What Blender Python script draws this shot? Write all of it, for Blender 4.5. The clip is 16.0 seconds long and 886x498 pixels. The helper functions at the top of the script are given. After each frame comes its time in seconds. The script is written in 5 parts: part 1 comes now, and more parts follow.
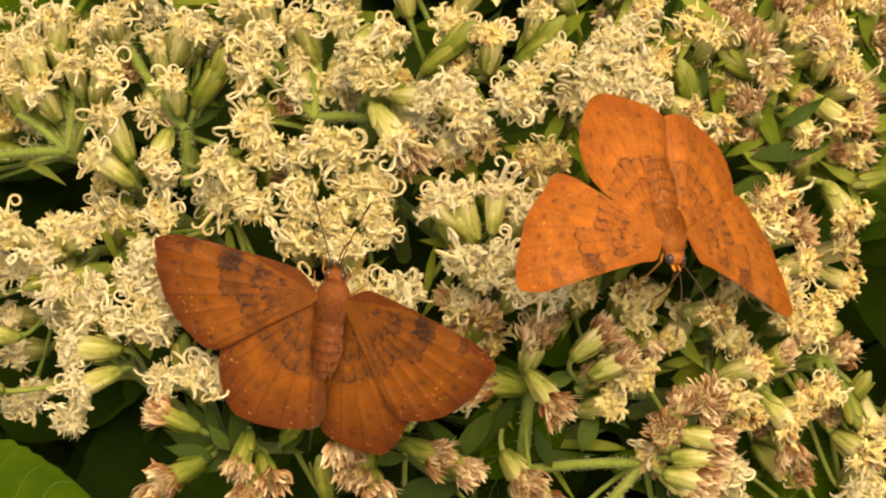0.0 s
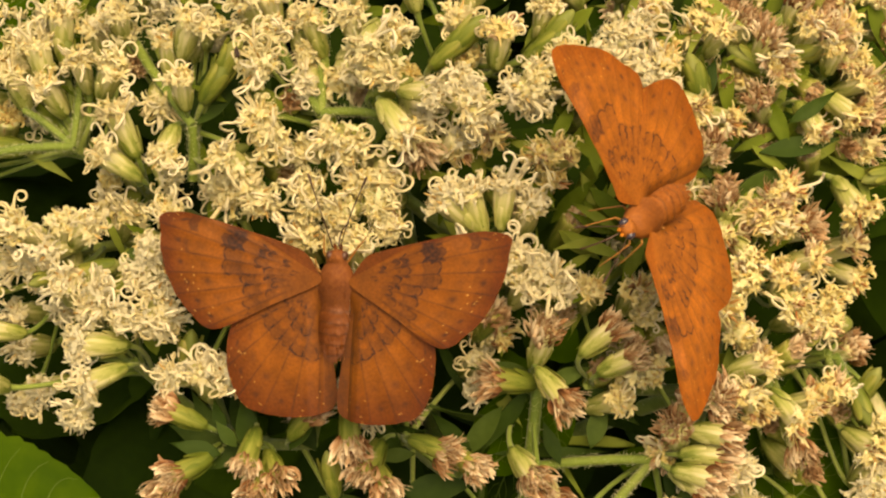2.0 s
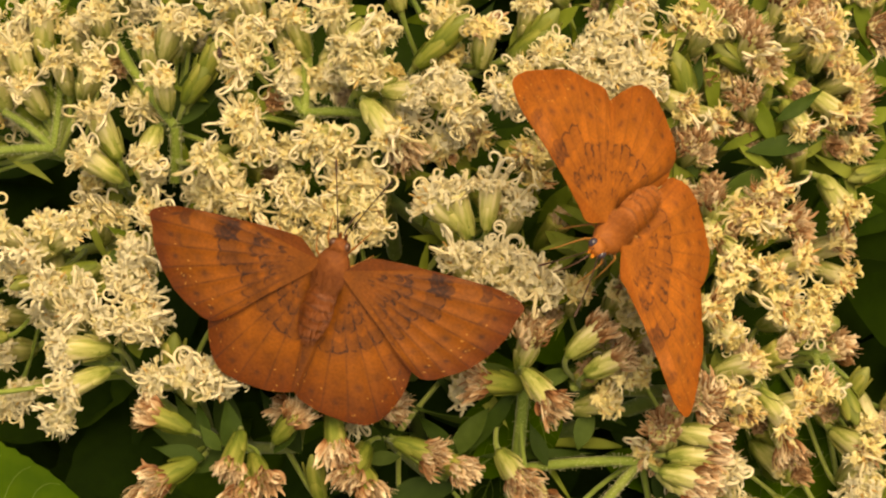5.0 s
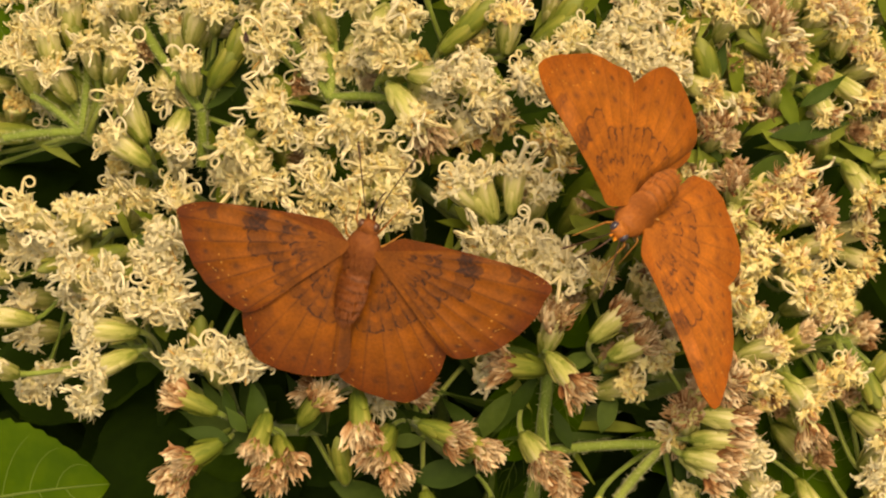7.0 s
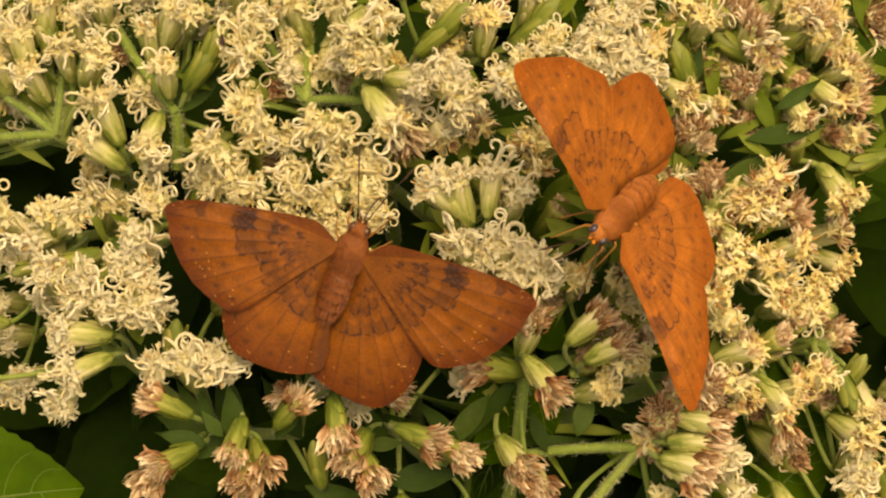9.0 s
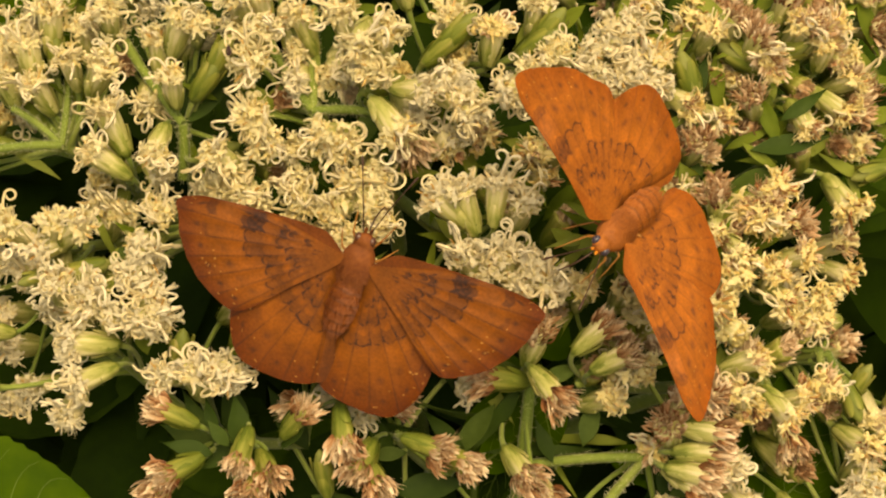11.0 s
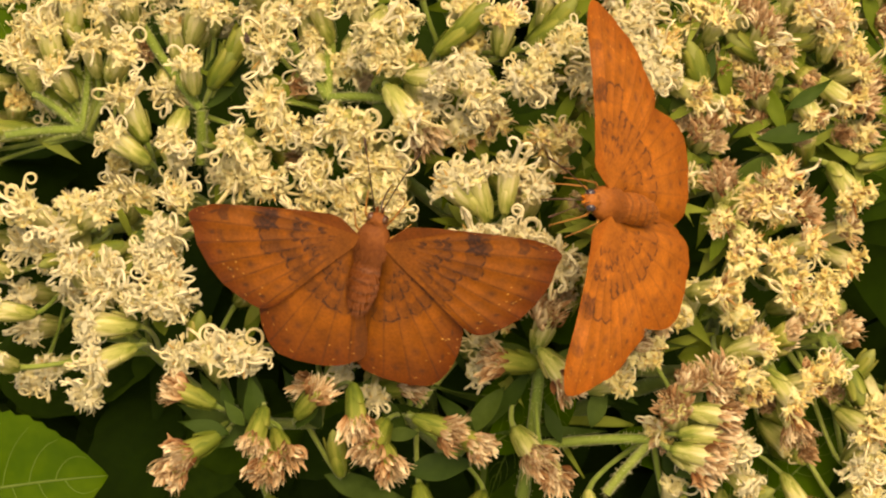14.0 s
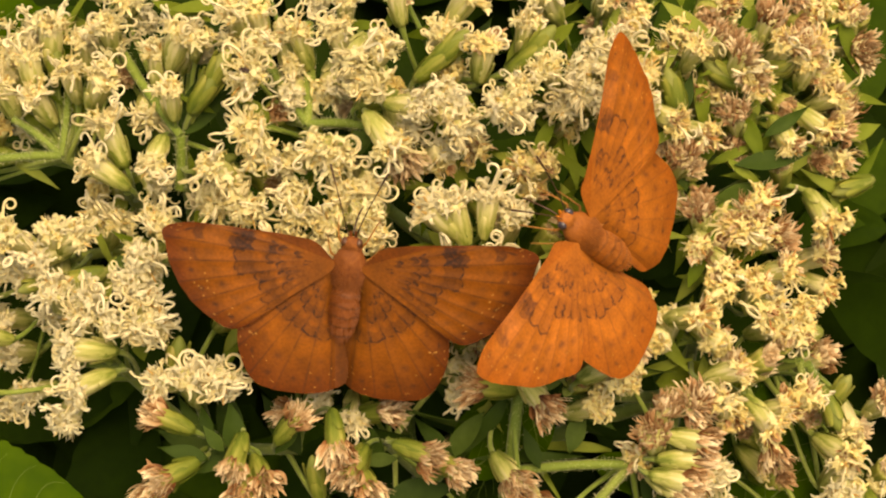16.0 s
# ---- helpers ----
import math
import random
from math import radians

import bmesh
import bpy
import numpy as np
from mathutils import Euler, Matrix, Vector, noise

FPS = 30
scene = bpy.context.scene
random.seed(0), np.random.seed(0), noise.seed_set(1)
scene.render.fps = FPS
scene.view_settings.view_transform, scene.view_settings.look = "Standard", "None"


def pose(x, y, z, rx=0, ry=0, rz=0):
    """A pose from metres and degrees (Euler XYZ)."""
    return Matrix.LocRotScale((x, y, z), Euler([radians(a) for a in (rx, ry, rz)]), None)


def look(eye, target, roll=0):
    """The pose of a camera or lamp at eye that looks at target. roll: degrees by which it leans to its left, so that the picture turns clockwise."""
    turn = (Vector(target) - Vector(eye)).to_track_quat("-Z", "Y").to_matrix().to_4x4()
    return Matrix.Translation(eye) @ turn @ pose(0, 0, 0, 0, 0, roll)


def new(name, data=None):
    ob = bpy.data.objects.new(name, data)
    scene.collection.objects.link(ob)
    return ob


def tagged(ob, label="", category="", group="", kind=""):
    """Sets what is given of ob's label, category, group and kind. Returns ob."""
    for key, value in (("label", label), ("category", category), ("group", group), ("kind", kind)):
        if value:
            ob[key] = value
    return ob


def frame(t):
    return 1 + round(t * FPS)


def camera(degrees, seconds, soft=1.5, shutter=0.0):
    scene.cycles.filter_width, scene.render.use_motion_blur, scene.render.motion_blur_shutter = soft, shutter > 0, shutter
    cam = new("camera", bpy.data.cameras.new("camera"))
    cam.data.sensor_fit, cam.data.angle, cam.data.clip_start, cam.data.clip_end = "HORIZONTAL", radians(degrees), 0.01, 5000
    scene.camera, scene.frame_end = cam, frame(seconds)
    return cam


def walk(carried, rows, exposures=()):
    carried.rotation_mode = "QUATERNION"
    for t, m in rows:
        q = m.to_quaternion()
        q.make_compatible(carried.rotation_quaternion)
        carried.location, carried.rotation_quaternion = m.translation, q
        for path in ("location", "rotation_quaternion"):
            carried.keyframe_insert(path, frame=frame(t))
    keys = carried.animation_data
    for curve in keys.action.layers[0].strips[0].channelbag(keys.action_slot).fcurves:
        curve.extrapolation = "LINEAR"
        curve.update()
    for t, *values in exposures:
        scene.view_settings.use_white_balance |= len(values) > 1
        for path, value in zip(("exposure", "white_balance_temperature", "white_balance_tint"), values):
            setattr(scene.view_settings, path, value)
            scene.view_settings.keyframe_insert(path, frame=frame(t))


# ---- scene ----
cam = camera(25, 16.0, soft=2.2)

MM = 0.001
TILT = 38.0                                # degrees by which the camera looks down
FACE = pose(0, 0, 1.05, 90 - TILT, 0, 0)   # face of the flower cluster: x right, y up along it, z towards the viewer


def gaze(t, dist, side, tip, turn, roll):
    """A row for the hand-held camera: its distance and sideways place in millimetres, small turns in degrees."""
    return (t, FACE @ pose(side * MM, 0, dist * MM, tip, turn, roll))


walk(cam, [
    gaze(0.0, 203.0, 2.30, 0.599, 0.199, 0.23),
    gaze(0.5, 202.2, 2.15, 0.591, 0.165, 0.09),
    gaze(1.0, 201.9, 2.01, 0.503, -0.162, -0.05),
    gaze(1.5, 202.2, 1.86, 0.538, -0.044, 0.14),
    gaze(2.0, 202.1, 1.72, 0.477, 0.268, 0.21),
    gaze(2.5, 201.9, 1.57, 0.746, -0.184, 0.02),
    gaze(3.0, 201.4, 1.43, 0.794, -0.650, 0.07),
    gaze(3.5, 200.4, 1.28, 0.554, -0.424, -0.02),
    gaze(4.0, 200.2, 1.13, 0.523, -0.405, -0.07),
    gaze(6.5, 201.1, 0.41, 0.299, -0.279, 0.02),
    gaze(7.0, 201.7, 0.26, 0.049, 0.146, 0.08),
    gaze(7.5, 203.2, 0.12, -0.134, -0.070, 0.09),
    gaze(8.0, 203.0, -0.03, 0.001, -0.007, -0.01),
    gaze(8.5, 202.8, -0.18, 0.149, -0.651, -0.05),
    gaze(9.0, 201.4, -0.32, 0.140, -0.696, 0.05),
    gaze(11.5, 202.1, -1.05, 0.458, -0.677, 0.09),
    gaze(12.0, 202.7, -1.20, 0.182, -0.265, 0.19),
    gaze(12.5, 203.4, -1.34, -0.046, -0.096, 0.32),
    gaze(13.0, 205.2, -1.49, -0.122, 0.161, 0.31),
    gaze(13.5, 205.4, -1.63, -0.181, -0.510, 0.29),
    gaze(14.0, 206.0, -1.78, -0.020, -0.569, 0.40),
    gaze(14.5, 206.7, -1.92, 0.142, -1.015, 0.42),
    gaze(15.0, 205.8, -2.07, 0.087, -1.187, 0.34),
    gaze(15.5, 206.7, -2.21, 0.695, -1.370, 0.31),
    gaze(16.0, 206.7, -2.36, 0.718, -1.321, 0.44),
], exposures=[(0.0, 0.87, 10800, 13.5), (2.0, 0.83, 10800, 13.5), (4.0, 0.79, 10800, 13.5), (7.0, 0.72, 10800, 13.5), (9.0, 0.75, 10800, 13.5),
                (12.5, 0.75, 10800, 13.5), (14.5, 0.90, 10800, 13.5), (16.0, 0.90, 10800, 13.5)])

# ---- light: a bright, hazy sky with a wide, soft sun ----
world = bpy.data.worlds.new("sky")
scene.world = world
world.use_nodes = True
_nt = world.node_tree
_sky = _nt.nodes.new("ShaderNodeTexSky")
_sky.sky_type = "NISHITA"
_sky.sun_disc = False
_sky.sun_elevation = radians(62)
_sky.sun_rotation = radians(166)
_sky.air_density = 1.0
_sky.dust_density = 3.0
_nt.links.new(_sky.outputs[0], _nt.nodes["Background"].inputs[0])
_nt.nodes["Background"].inputs[1].default_value = 0.105
sun_data = bpy.data.lights.new("sun", "SUN")
sun_data.energy = 2.15
sun_data.angle = radians(45)
sun_data.color = (1.0, 0.93, 0.80)
sun = new("sun", sun_data)
sun.matrix_basis = look((0.16, -0.62, 2.25), (0, 0, 1.05))


# ---- materials ----
def mat(name, stops, rough=0.6, scale=900.0, bump=0.3, glow=0.0, per_object=0.5, second=0.35, sheen=0.0, coat=0.0, spec=0.35, rings=0.0):
    """A procedural surface: a colour ramp driven by grain, coarse blotches and each object's own shade; glow = light let through."""
    m = bpy.data.materials.new(name)
    m.use_nodes = True
    nt = m.node_tree
    bsdf = nt.nodes["Principled BSDF"]
    out = nt.nodes["Material Output"]
    tc = nt.nodes.new("ShaderNodeTexCoord")
    fine = nt.nodes.new("ShaderNodeTexNoise")
    fine.inputs["Scale"].default_value = scale
    fine.inputs["Detail"].default_value = 5
    coarse = nt.nodes.new("ShaderNodeTexNoise")
    coarse.inputs["Scale"].default_value = scale * 0.18
    info = nt.nodes.new("ShaderNodeObjectInfo")
    for n in (fine, coarse):
        nt.links.new(tc.outputs["Object"], n.inputs["Vector"])
    a = nt.nodes.new("ShaderNodeMix")
    a.inputs[0].default_value = second
    nt.links.new(fine.outputs["Fac"], a.inputs[2])
    nt.links.new(coarse.outputs["Fac"], a.inputs[3])
    b = nt.nodes.new("ShaderNodeMix")
    b.inputs[0].default_value = per_object
    nt.links.new(a.outputs[0], b.inputs[2])
    nt.links.new(info.outputs["Random"], b.inputs[3])
    ramp = nt.nodes.new("ShaderNodeValToRGB")
    els = ramp.color_ramp.elements
    while len(els) < len(stops):
        els.new(0.5)
    for e, (p, c) in zip(els, stops):
        e.position, e.color = p, (*c, 1)
    nt.links.new(b.outputs[0], ramp.inputs[0])
    nt.links.new(ramp.outputs[0], bsdf.inputs["Base Color"])
    if rings:                                  # dark lines between the segments of a body
        wave = nt.nodes.new("ShaderNodeTexWave")
        wave.bands_direction = "Y"
        wave.inputs["Scale"].default_value = 0.314159 / rings
        wave.inputs["Distortion"].default_value = 2.2
        wave.inputs["Detail Scale"].default_value = 3.0
        wave.inputs["Phase Offset"].default_value = -1.45
        nt.links.new(tc.outputs["Object"], wave.inputs["Vector"])
        lift = nt.nodes.new("ShaderNodeMapRange")
        lift.inputs[1].default_value, lift.inputs[2].default_value = 0.0, 0.3
        lift.inputs[3].default_value, lift.inputs[4].default_value = 0.62, 1.0
        nt.links.new(wave.outputs["Fac"], lift.inputs[0])
        dim = nt.nodes.new("ShaderNodeVectorMath")
        dim.operation = "SCALE"
        nt.links.new(ramp.outputs[0], dim.inputs[0])
        nt.links.new(lift.outputs[0], dim.inputs["Scale"])
        nt.links.new(dim.outputs[0], bsdf.inputs["Base Color"])
    bsdf.inputs["Roughness"].default_value = rough
    bsdf.inputs["Sheen Weight"].default_value = sheen
    bsdf.inputs["Coat Weight"].default_value = coat
    bsdf.inputs["Specular IOR Level"].default_value = spec
    bp = nt.nodes.new("ShaderNodeBump")
    bp.inputs["Strength"].default_value = bump
    bp.inputs["Distance"].default_value = 0.0001
    nt.links.new(fine.outputs["Fac"], bp.inputs["Height"])
    nt.links.new(bp.outputs[0], bsdf.inputs["Normal"])
    if glow:
        tl = nt.nodes.new("ShaderNodeBsdfTranslucent")
        nt.links.new(ramp.outputs[0], tl.inputs[0])
        mx = nt.nodes.new("ShaderNodeMixShader")
        mx.inputs[0].default_value = glow
        nt.links.new(bsdf.outputs[0], mx.inputs[1])
        nt.links.new(tl.outputs[0], mx.inputs[2])
        nt.links.new(mx.outputs[0], out.inputs[0])
    return m


STYLE = mat("ivory_style", [(0.25, (0.72, 0.62, 0.34)), (0.7, (0.79, 0.72, 0.49))], 0.5, 1800, 0.15, 0.2, 0.6)
ANTHER = mat("tan_anther", [(0.2, (0.40, 0.16, 0.05)), (0.5, (0.62, 0.37, 0.13)), (0.85, (0.80, 0.62, 0.30))], 0.7, 1800, 0.3, 0.1, 0.8)
ANTHER_PALE = mat("straw_anther", [(0.2, (0.58, 0.34, 0.11)), (0.5, (0.74, 0.54, 0.22)), (0.85, (0.84, 0.70, 0.38))], 0.7, 1800, 0.3, 0.15, 0.8)
BRACT = mat("green_bract", [(0.2, (0.13, 0.18, 0.03)), (0.5, (0.23, 0.27, 0.06)), (0.85, (0.40, 0.40, 0.14))], 0.6, 700, 0.3, 0.3, 0.35)
STEM = mat("downy_green_stem", [(0.2, (0.085, 0.14, 0.016)), (0.5, (0.16, 0.225, 0.036)), (0.8, (0.29, 0.34, 0.085))], 0.7, 700, 0.6, 0.0, 0.35, sheen=0.12)
DOWN = mat("pale_stem_down", [(0.3, (0.42, 0.46, 0.22)), (0.7, (0.62, 0.62, 0.38))], 0.6, 1500, 0.1, 0.3, 0.2)
# leaf green kept near black: the shade of the gaps is put into the colour
SHADE_LEAF = mat("shade_green_leaf", [(0.2, (0.007, 0.017, 0.001)), (0.5, (0.014, 0.034, 0.0016)), (0.8, (0.032, 0.066, 0.003))], 0.65, 800, 0.9, 0.15, 0.4, second=0.55, spec=0.06)
BROAD = mat("broad_green_leaf", [(0.25, (0.015, 0.044, 0.001)), (0.5, (0.034, 0.080, 0.0015)), (0.75, (0.070, 0.128, 0.004))], 0.6, 420, 0.9, 0.2, 0.1, second=0.6, spec=0.06)
LEAFY = mat("light_green_leaf", [(0.2, (0.080, 0.130, 0.010)), (0.5, (0.17, 0.225, 0.028)), (0.8, (0.30, 0.35, 0.075))], 0.65, 500, 0.5, 0.3, 0.5, spec=0.12)
LEAFLET = mat("downy_green_leaf", [(0.2, (0.015, 0.036, 0.004)), (0.5, (0.034, 0.066, 0.009)), (0.8, (0.095, 0.145, 0.030))], 0.65, 500, 0.5, 0.2, 0.4, spec=0.12)
VEIN = mat("pale_leaf_vein", [(0.3, (0.065, 0.115, 0.010)), (0.7, (0.095, 0.15, 0.018))], 0.55, 500, 0.2, 0.1, 0.3)
SOIL = mat("leaf_litter_soil", [(0.2, (0.025, 0.018, 0.010)), (0.5, (0.05, 0.04, 0.02)), (0.8, (0.06, 0.09, 0.025))], 0.9, 9.0, 0.8, 0.0, 0.0)
PAPPUS = mat("white_bristles", [(0.3, (0.84, 0.72, 0.42)), (0.7, (0.90, 0.83, 0.58))], 0.6, 1500, 0.1, 0.5, 0.4)
STRAW = mat("tan_bristles", [(0.3, (0.48, 0.31, 0.15)), (0.7, (0.78, 0.64, 0.42))], 0.6, 1500, 0.1, 0.3, 0.4)
FUR = mat("rust_body_scales", [(0.2, (0.075, 0.018, 0.003)), (0.5, (0.16, 0.042, 0.006)), (0.8, (0.26, 0.080, 0.014))], 0.75, 2600, 0.7, 0.0, 0.2)
FUR_LIGHT = mat("orange_body_scales", [(0.2, (0.17, 0.046, 0.007)), (0.5, (0.29, 0.084, 0.012)), (0.8, (0.42, 0.14, 0.026))], 0.7, 2600, 0.7, 0.0, 0.2)
RINGED = mat("ringed_rust_scales", [(0.2, (0.115, 0.028, 0.004)), (0.5, (0.20, 0.053, 0.008)), (0.8, (0.29, 0.092, 0.016))], 0.55, 2600, 0.7, 0.0, 0.2, rings=0.0011)
RINGED_LIGHT = mat("ringed_orange_scales", [(0.2, (0.20, 0.052, 0.007)), (0.5, (0.33, 0.096, 0.014)), (0.8, (0.46, 0.155, 0.030))], 0.6, 2600, 0.7, 0.0, 0.2, rings=0.0011)
EYE_BROWN = mat("brown_compound_eye", [(0.3, (0.05, 0.018, 0.008)), (0.7, (0.12, 0.045, 0.02))], 0.3, 4000, 0.2, 0.0, 0.0, coat=0.4)
EYE = mat("grey_compound_eye", [(0.3, (0.02, 0.015, 0.02)), (0.7, (0.07, 0.055, 0.07))], 0.25, 4000, 0.2, 0.0, 0.0, coat=0.5)
FACEFUR = mat("orange_face_scales", [(0.3, (0.55, 0.16, 0.015)), (0.7, (0.75, 0.30, 0.04))], 0.7, 2600, 0.5, 0.0, 0.2)
HORN = mat("dark_antenna", [(0.3, (0.03, 0.015, 0.008)), (0.7, (0.09, 0.04, 0.02))], 0.5, 2600, 0.2, 0.0, 0.3)
SHELL = mat("dark_beetle_shell", [(0.3, (0.020, 0.010, 0.007)), (0.7, (0.055, 0.026, 0.016))], 0.4, 3000, 0.2, 0.0, 0.2)
LEG = mat("amber_leg", [(0.3, (0.28, 0.10, 0.02)), (0.7, (0.48, 0.23, 0.06))], 0.5, 2600, 0.2, 0.1, 0.3)


def wing_mat(name, gain, rough):
    """Wing scales: the pigment laid down on the wing, with fine scale rows, blotches and scattered bright scales."""
    m = bpy.data.materials.new(name)
    m.use_nodes = True
    nt = m.node_tree
    bsdf = nt.nodes["Principled BSDF"]
    tc = nt.nodes.new("ShaderNodeTexCoord")
    att = nt.nodes.new("ShaderNodeAttribute")
    att.attribute_name = "pigment"
    fine = nt.nodes.new("ShaderNodeTexNoise")
    fine.inputs["Scale"].default_value = 3200
    fine.inputs["Detail"].default_value = 3
    mid = nt.nodes.new("ShaderNodeTexNoise")
    mid.inputs["Scale"].default_value = 420
    mid.inputs["Detail"].default_value = 6
    for n in (fine, mid):
        nt.links.new(tc.outputs["Object"], n.inputs["Vector"])
    r1 = nt.nodes.new("ShaderNodeMapRange")
    r1.inputs[1].default_value, r1.inputs[2].default_value = 0.25, 0.75
    r1.inputs[3].default_value, r1.inputs[4].default_value = 0.80 * gain, 1.20 * gain
    nt.links.new(fine.outputs["Fac"], r1.inputs[0])
    r2 = nt.nodes.new("ShaderNodeMapRange")
    r2.inputs[1].default_value, r2.inputs[2].default_value = 0.3, 0.7
    r2.inputs[3].default_value, r2.inputs[4].default_value = 0.80, 1.18
    nt.links.new(mid.outputs["Fac"], r2.inputs[0])
    mul = nt.nodes.new("ShaderNodeMath")
    mul.operation = "MULTIPLY"
    nt.links.new(r1.outputs[0], mul.inputs[0])
    nt.links.new(r2.outputs[0], mul.inputs[1])
    sc = nt.nodes.new("ShaderNodeVectorMath")
    sc.operation = "SCALE"
    nt.links.new(att.outputs["Color"], sc.inputs[0])
    nt.links.new(mul.outputs[0], sc.inputs["Scale"])
    nt.links.new(sc.outputs[0], bsdf.inputs["Base Color"])
    bsdf.inputs["Roughness"].default_value = rough
    bsdf.inputs["Sheen Weight"].default_value = 0.04
    bsdf.inputs["Sheen Roughness"].default_value = 0.5
    bsdf.inputs["Sheen Tint"].default_value = (1.0, 0.6, 0.3, 1)
    bsdf.inputs["Specular IOR Level"].default_value = 0.28
    bp = nt.nodes.new("ShaderNodeBump")
    bp.inputs["Strength"].default_value = 0.5
    bp.inputs["Distance"].default_value = 0.00008
    nt.links.new(fine.outputs["Fac"], bp.inputs["Height"])
    nt.links.new(bp.outputs[0], bsdf.inputs["Normal"])
    tl = nt.nodes.new("ShaderNodeBsdfTranslucent")
    nt.links.new(sc.outputs[0], tl.inputs[0])
    mx = nt.nodes.new("ShaderNodeMixShader")
    mx.inputs[0].default_value = 0.25
    nt.links.new(bsdf.outputs[0], mx.inputs[1])
    nt.links.new(tl.outputs[0], mx.inputs[2])
    nt.links.new(mx.outputs[0], nt.nodes["Material Output"].inputs[0])
    return m



def cup_mat(name, stops, lo=-0.0005, hi=0.0048, glow=0.3, own=0.18):
    """A graded skin, from its foot (lo) to its mouth (hi): cups turn from green to cream, florets from yellow to white,
    which puts shade at their feet and highlight at their tips into the colour.
    """
    m = mat(name, [(0.3, (0.3, 0.3, 0.1)), (0.7, (0.3, 0.3, 0.1))], 0.6, 800, 0.3, 0.0, 0.3)
    nt = m.node_tree
    bsdf = nt.nodes["Principled BSDF"]
    tc = nt.nodes.new("ShaderNodeTexCoord")
    sep = nt.nodes.new("ShaderNodeSeparateXYZ")
    nt.links.new(tc.outputs["Object"], sep.inputs[0])
    up = nt.nodes.new("ShaderNodeMapRange")
    up.inputs[1].default_value, up.inputs[2].default_value = lo, hi
    nt.links.new(sep.outputs["Z"], up.inputs[0])
    nz = nt.nodes.new("ShaderNodeTexNoise")
    nz.inputs["Scale"].default_value = 1700
    squash = nt.nodes.new("ShaderNodeMapping")
    squash.inputs["Scale"].default_value = (1.0, 1.0, 0.14)
    nt.links.new(tc.outputs["Object"], squash.inputs["Vector"])
    nt.links.new(squash.outputs[0], nz.inputs["Vector"])
    info = nt.nodes.new("ShaderNodeObjectInfo")
    a = nt.nodes.new("ShaderNodeMix")
    a.inputs[0].default_value = 0.38
    nt.links.new(up.outputs[0], a.inputs[2])
    streak = nt.nodes.new("ShaderNodeMapRange")
    streak.inputs[1].default_value, streak.inputs[2].default_value = 0.34, 0.66
    nt.links.new(nz.outputs["Fac"], streak.inputs[0])
    nt.links.new(streak.outputs[0], a.inputs[3])
    b = nt.nodes.new("ShaderNodeMix")
    b.inputs[0].default_value = own
    nt.links.new(a.outputs[0], b.inputs[2])
    nt.links.new(info.outputs["Random"], b.inputs[3])
    ramp = nt.nodes.new("ShaderNodeValToRGB")
    els = ramp.color_ramp.elements
    while len(els) < len(stops):
        els.new(0.5)
    for e, (p, c) in zip(els, stops):
        e.position, e.color = p, (*c, 1)
    nt.links.new(b.outputs[0], ramp.inputs[0])
    nt.links.new(ramp.outputs[0], bsdf.inputs["Base Color"])
    tl = nt.nodes.new("ShaderNodeBsdfTranslucent")
    nt.links.new(ramp.outputs[0], tl.inputs[0])
    mx = nt.nodes.new("ShaderNodeMixShader")
    mx.inputs[0].default_value = glow
    nt.links.new(bsdf.outputs[0], mx.inputs[1])
    nt.links.new(tl.outputs[0], mx.inputs[2])
    nt.links.new(mx.outputs[0], nt.nodes["Material Output"].inputs[0])
    return m


# yellow feet and white tips put shade and highlight into the petal colour
FRESH = [(0.10, (0.54, 0.43, 0.16)), (0.28, (0.73, 0.65, 0.34)), (0.55, (0.77, 0.72, 0.50))]
MELLOW = [(0.12, (0.52, 0.36, 0.09)), (0.30, (0.77, 0.65, 0.27)), (0.60, (0.81, 0.755, 0.46))]
AGING = [(0.10, (0.42, 0.22, 0.07)), (0.26, (0.73, 0.56, 0.20)), (0.48, (0.86, 0.76, 0.36)), (0.85, (0.88, 0.81, 0.49))]
PETAL = {"fresh": cup_mat("cream_petal", FRESH, 0.0002, 0.0019, 0.4, 0.25), "mellow": cup_mat("mellow_petal", MELLOW, 0.0002, 0.0019, 0.4, 0.30), "aging": cup_mat("yellowing_petal", AGING, 0.0002, 0.0021, 0.4, 0.38)}
PETAL_LOW = {"fresh": cup_mat("cream_tuft", FRESH, 0.0042, 0.0062, 0.35, 0.25), "aging": cup_mat("yellowing_tuft", AGING, 0.0042, 0.0064, 0.35, 0.38)}
DRY = cup_mat("withered_floret", [(0.14, (0.10, 0.030, 0.010)), (0.36, (0.30, 0.125, 0.045)), (0.58, (0.56, 0.35, 0.18)), (0.82, (0.86, 0.72, 0.48))], 0.0002, 0.0026, 0.25, 0.36)
CUP_SKIN = cup_mat("green_to_cream_cup", [(0.12, (0.10, 0.16, 0.022)), (0.34, (0.28, 0.33, 0.065)), (0.55, (0.52, 0.52, 0.17)), (0.80, (0.80, 0.73, 0.41))])
CUP_GREEN = cup_mat("green_cup", [(0.12, (0.075, 0.12, 0.014)), (0.45, (0.16, 0.21, 0.028)), (0.75, (0.33, 0.34, 0.07)), (0.92, (0.48, 0.42, 0.15))])

WING_BROWN = wing_mat("brown_wing_scales", 1.0, 0.5)
WING_ORANGE = wing_mat("orange_wing_scales", 1.0, 0.5)


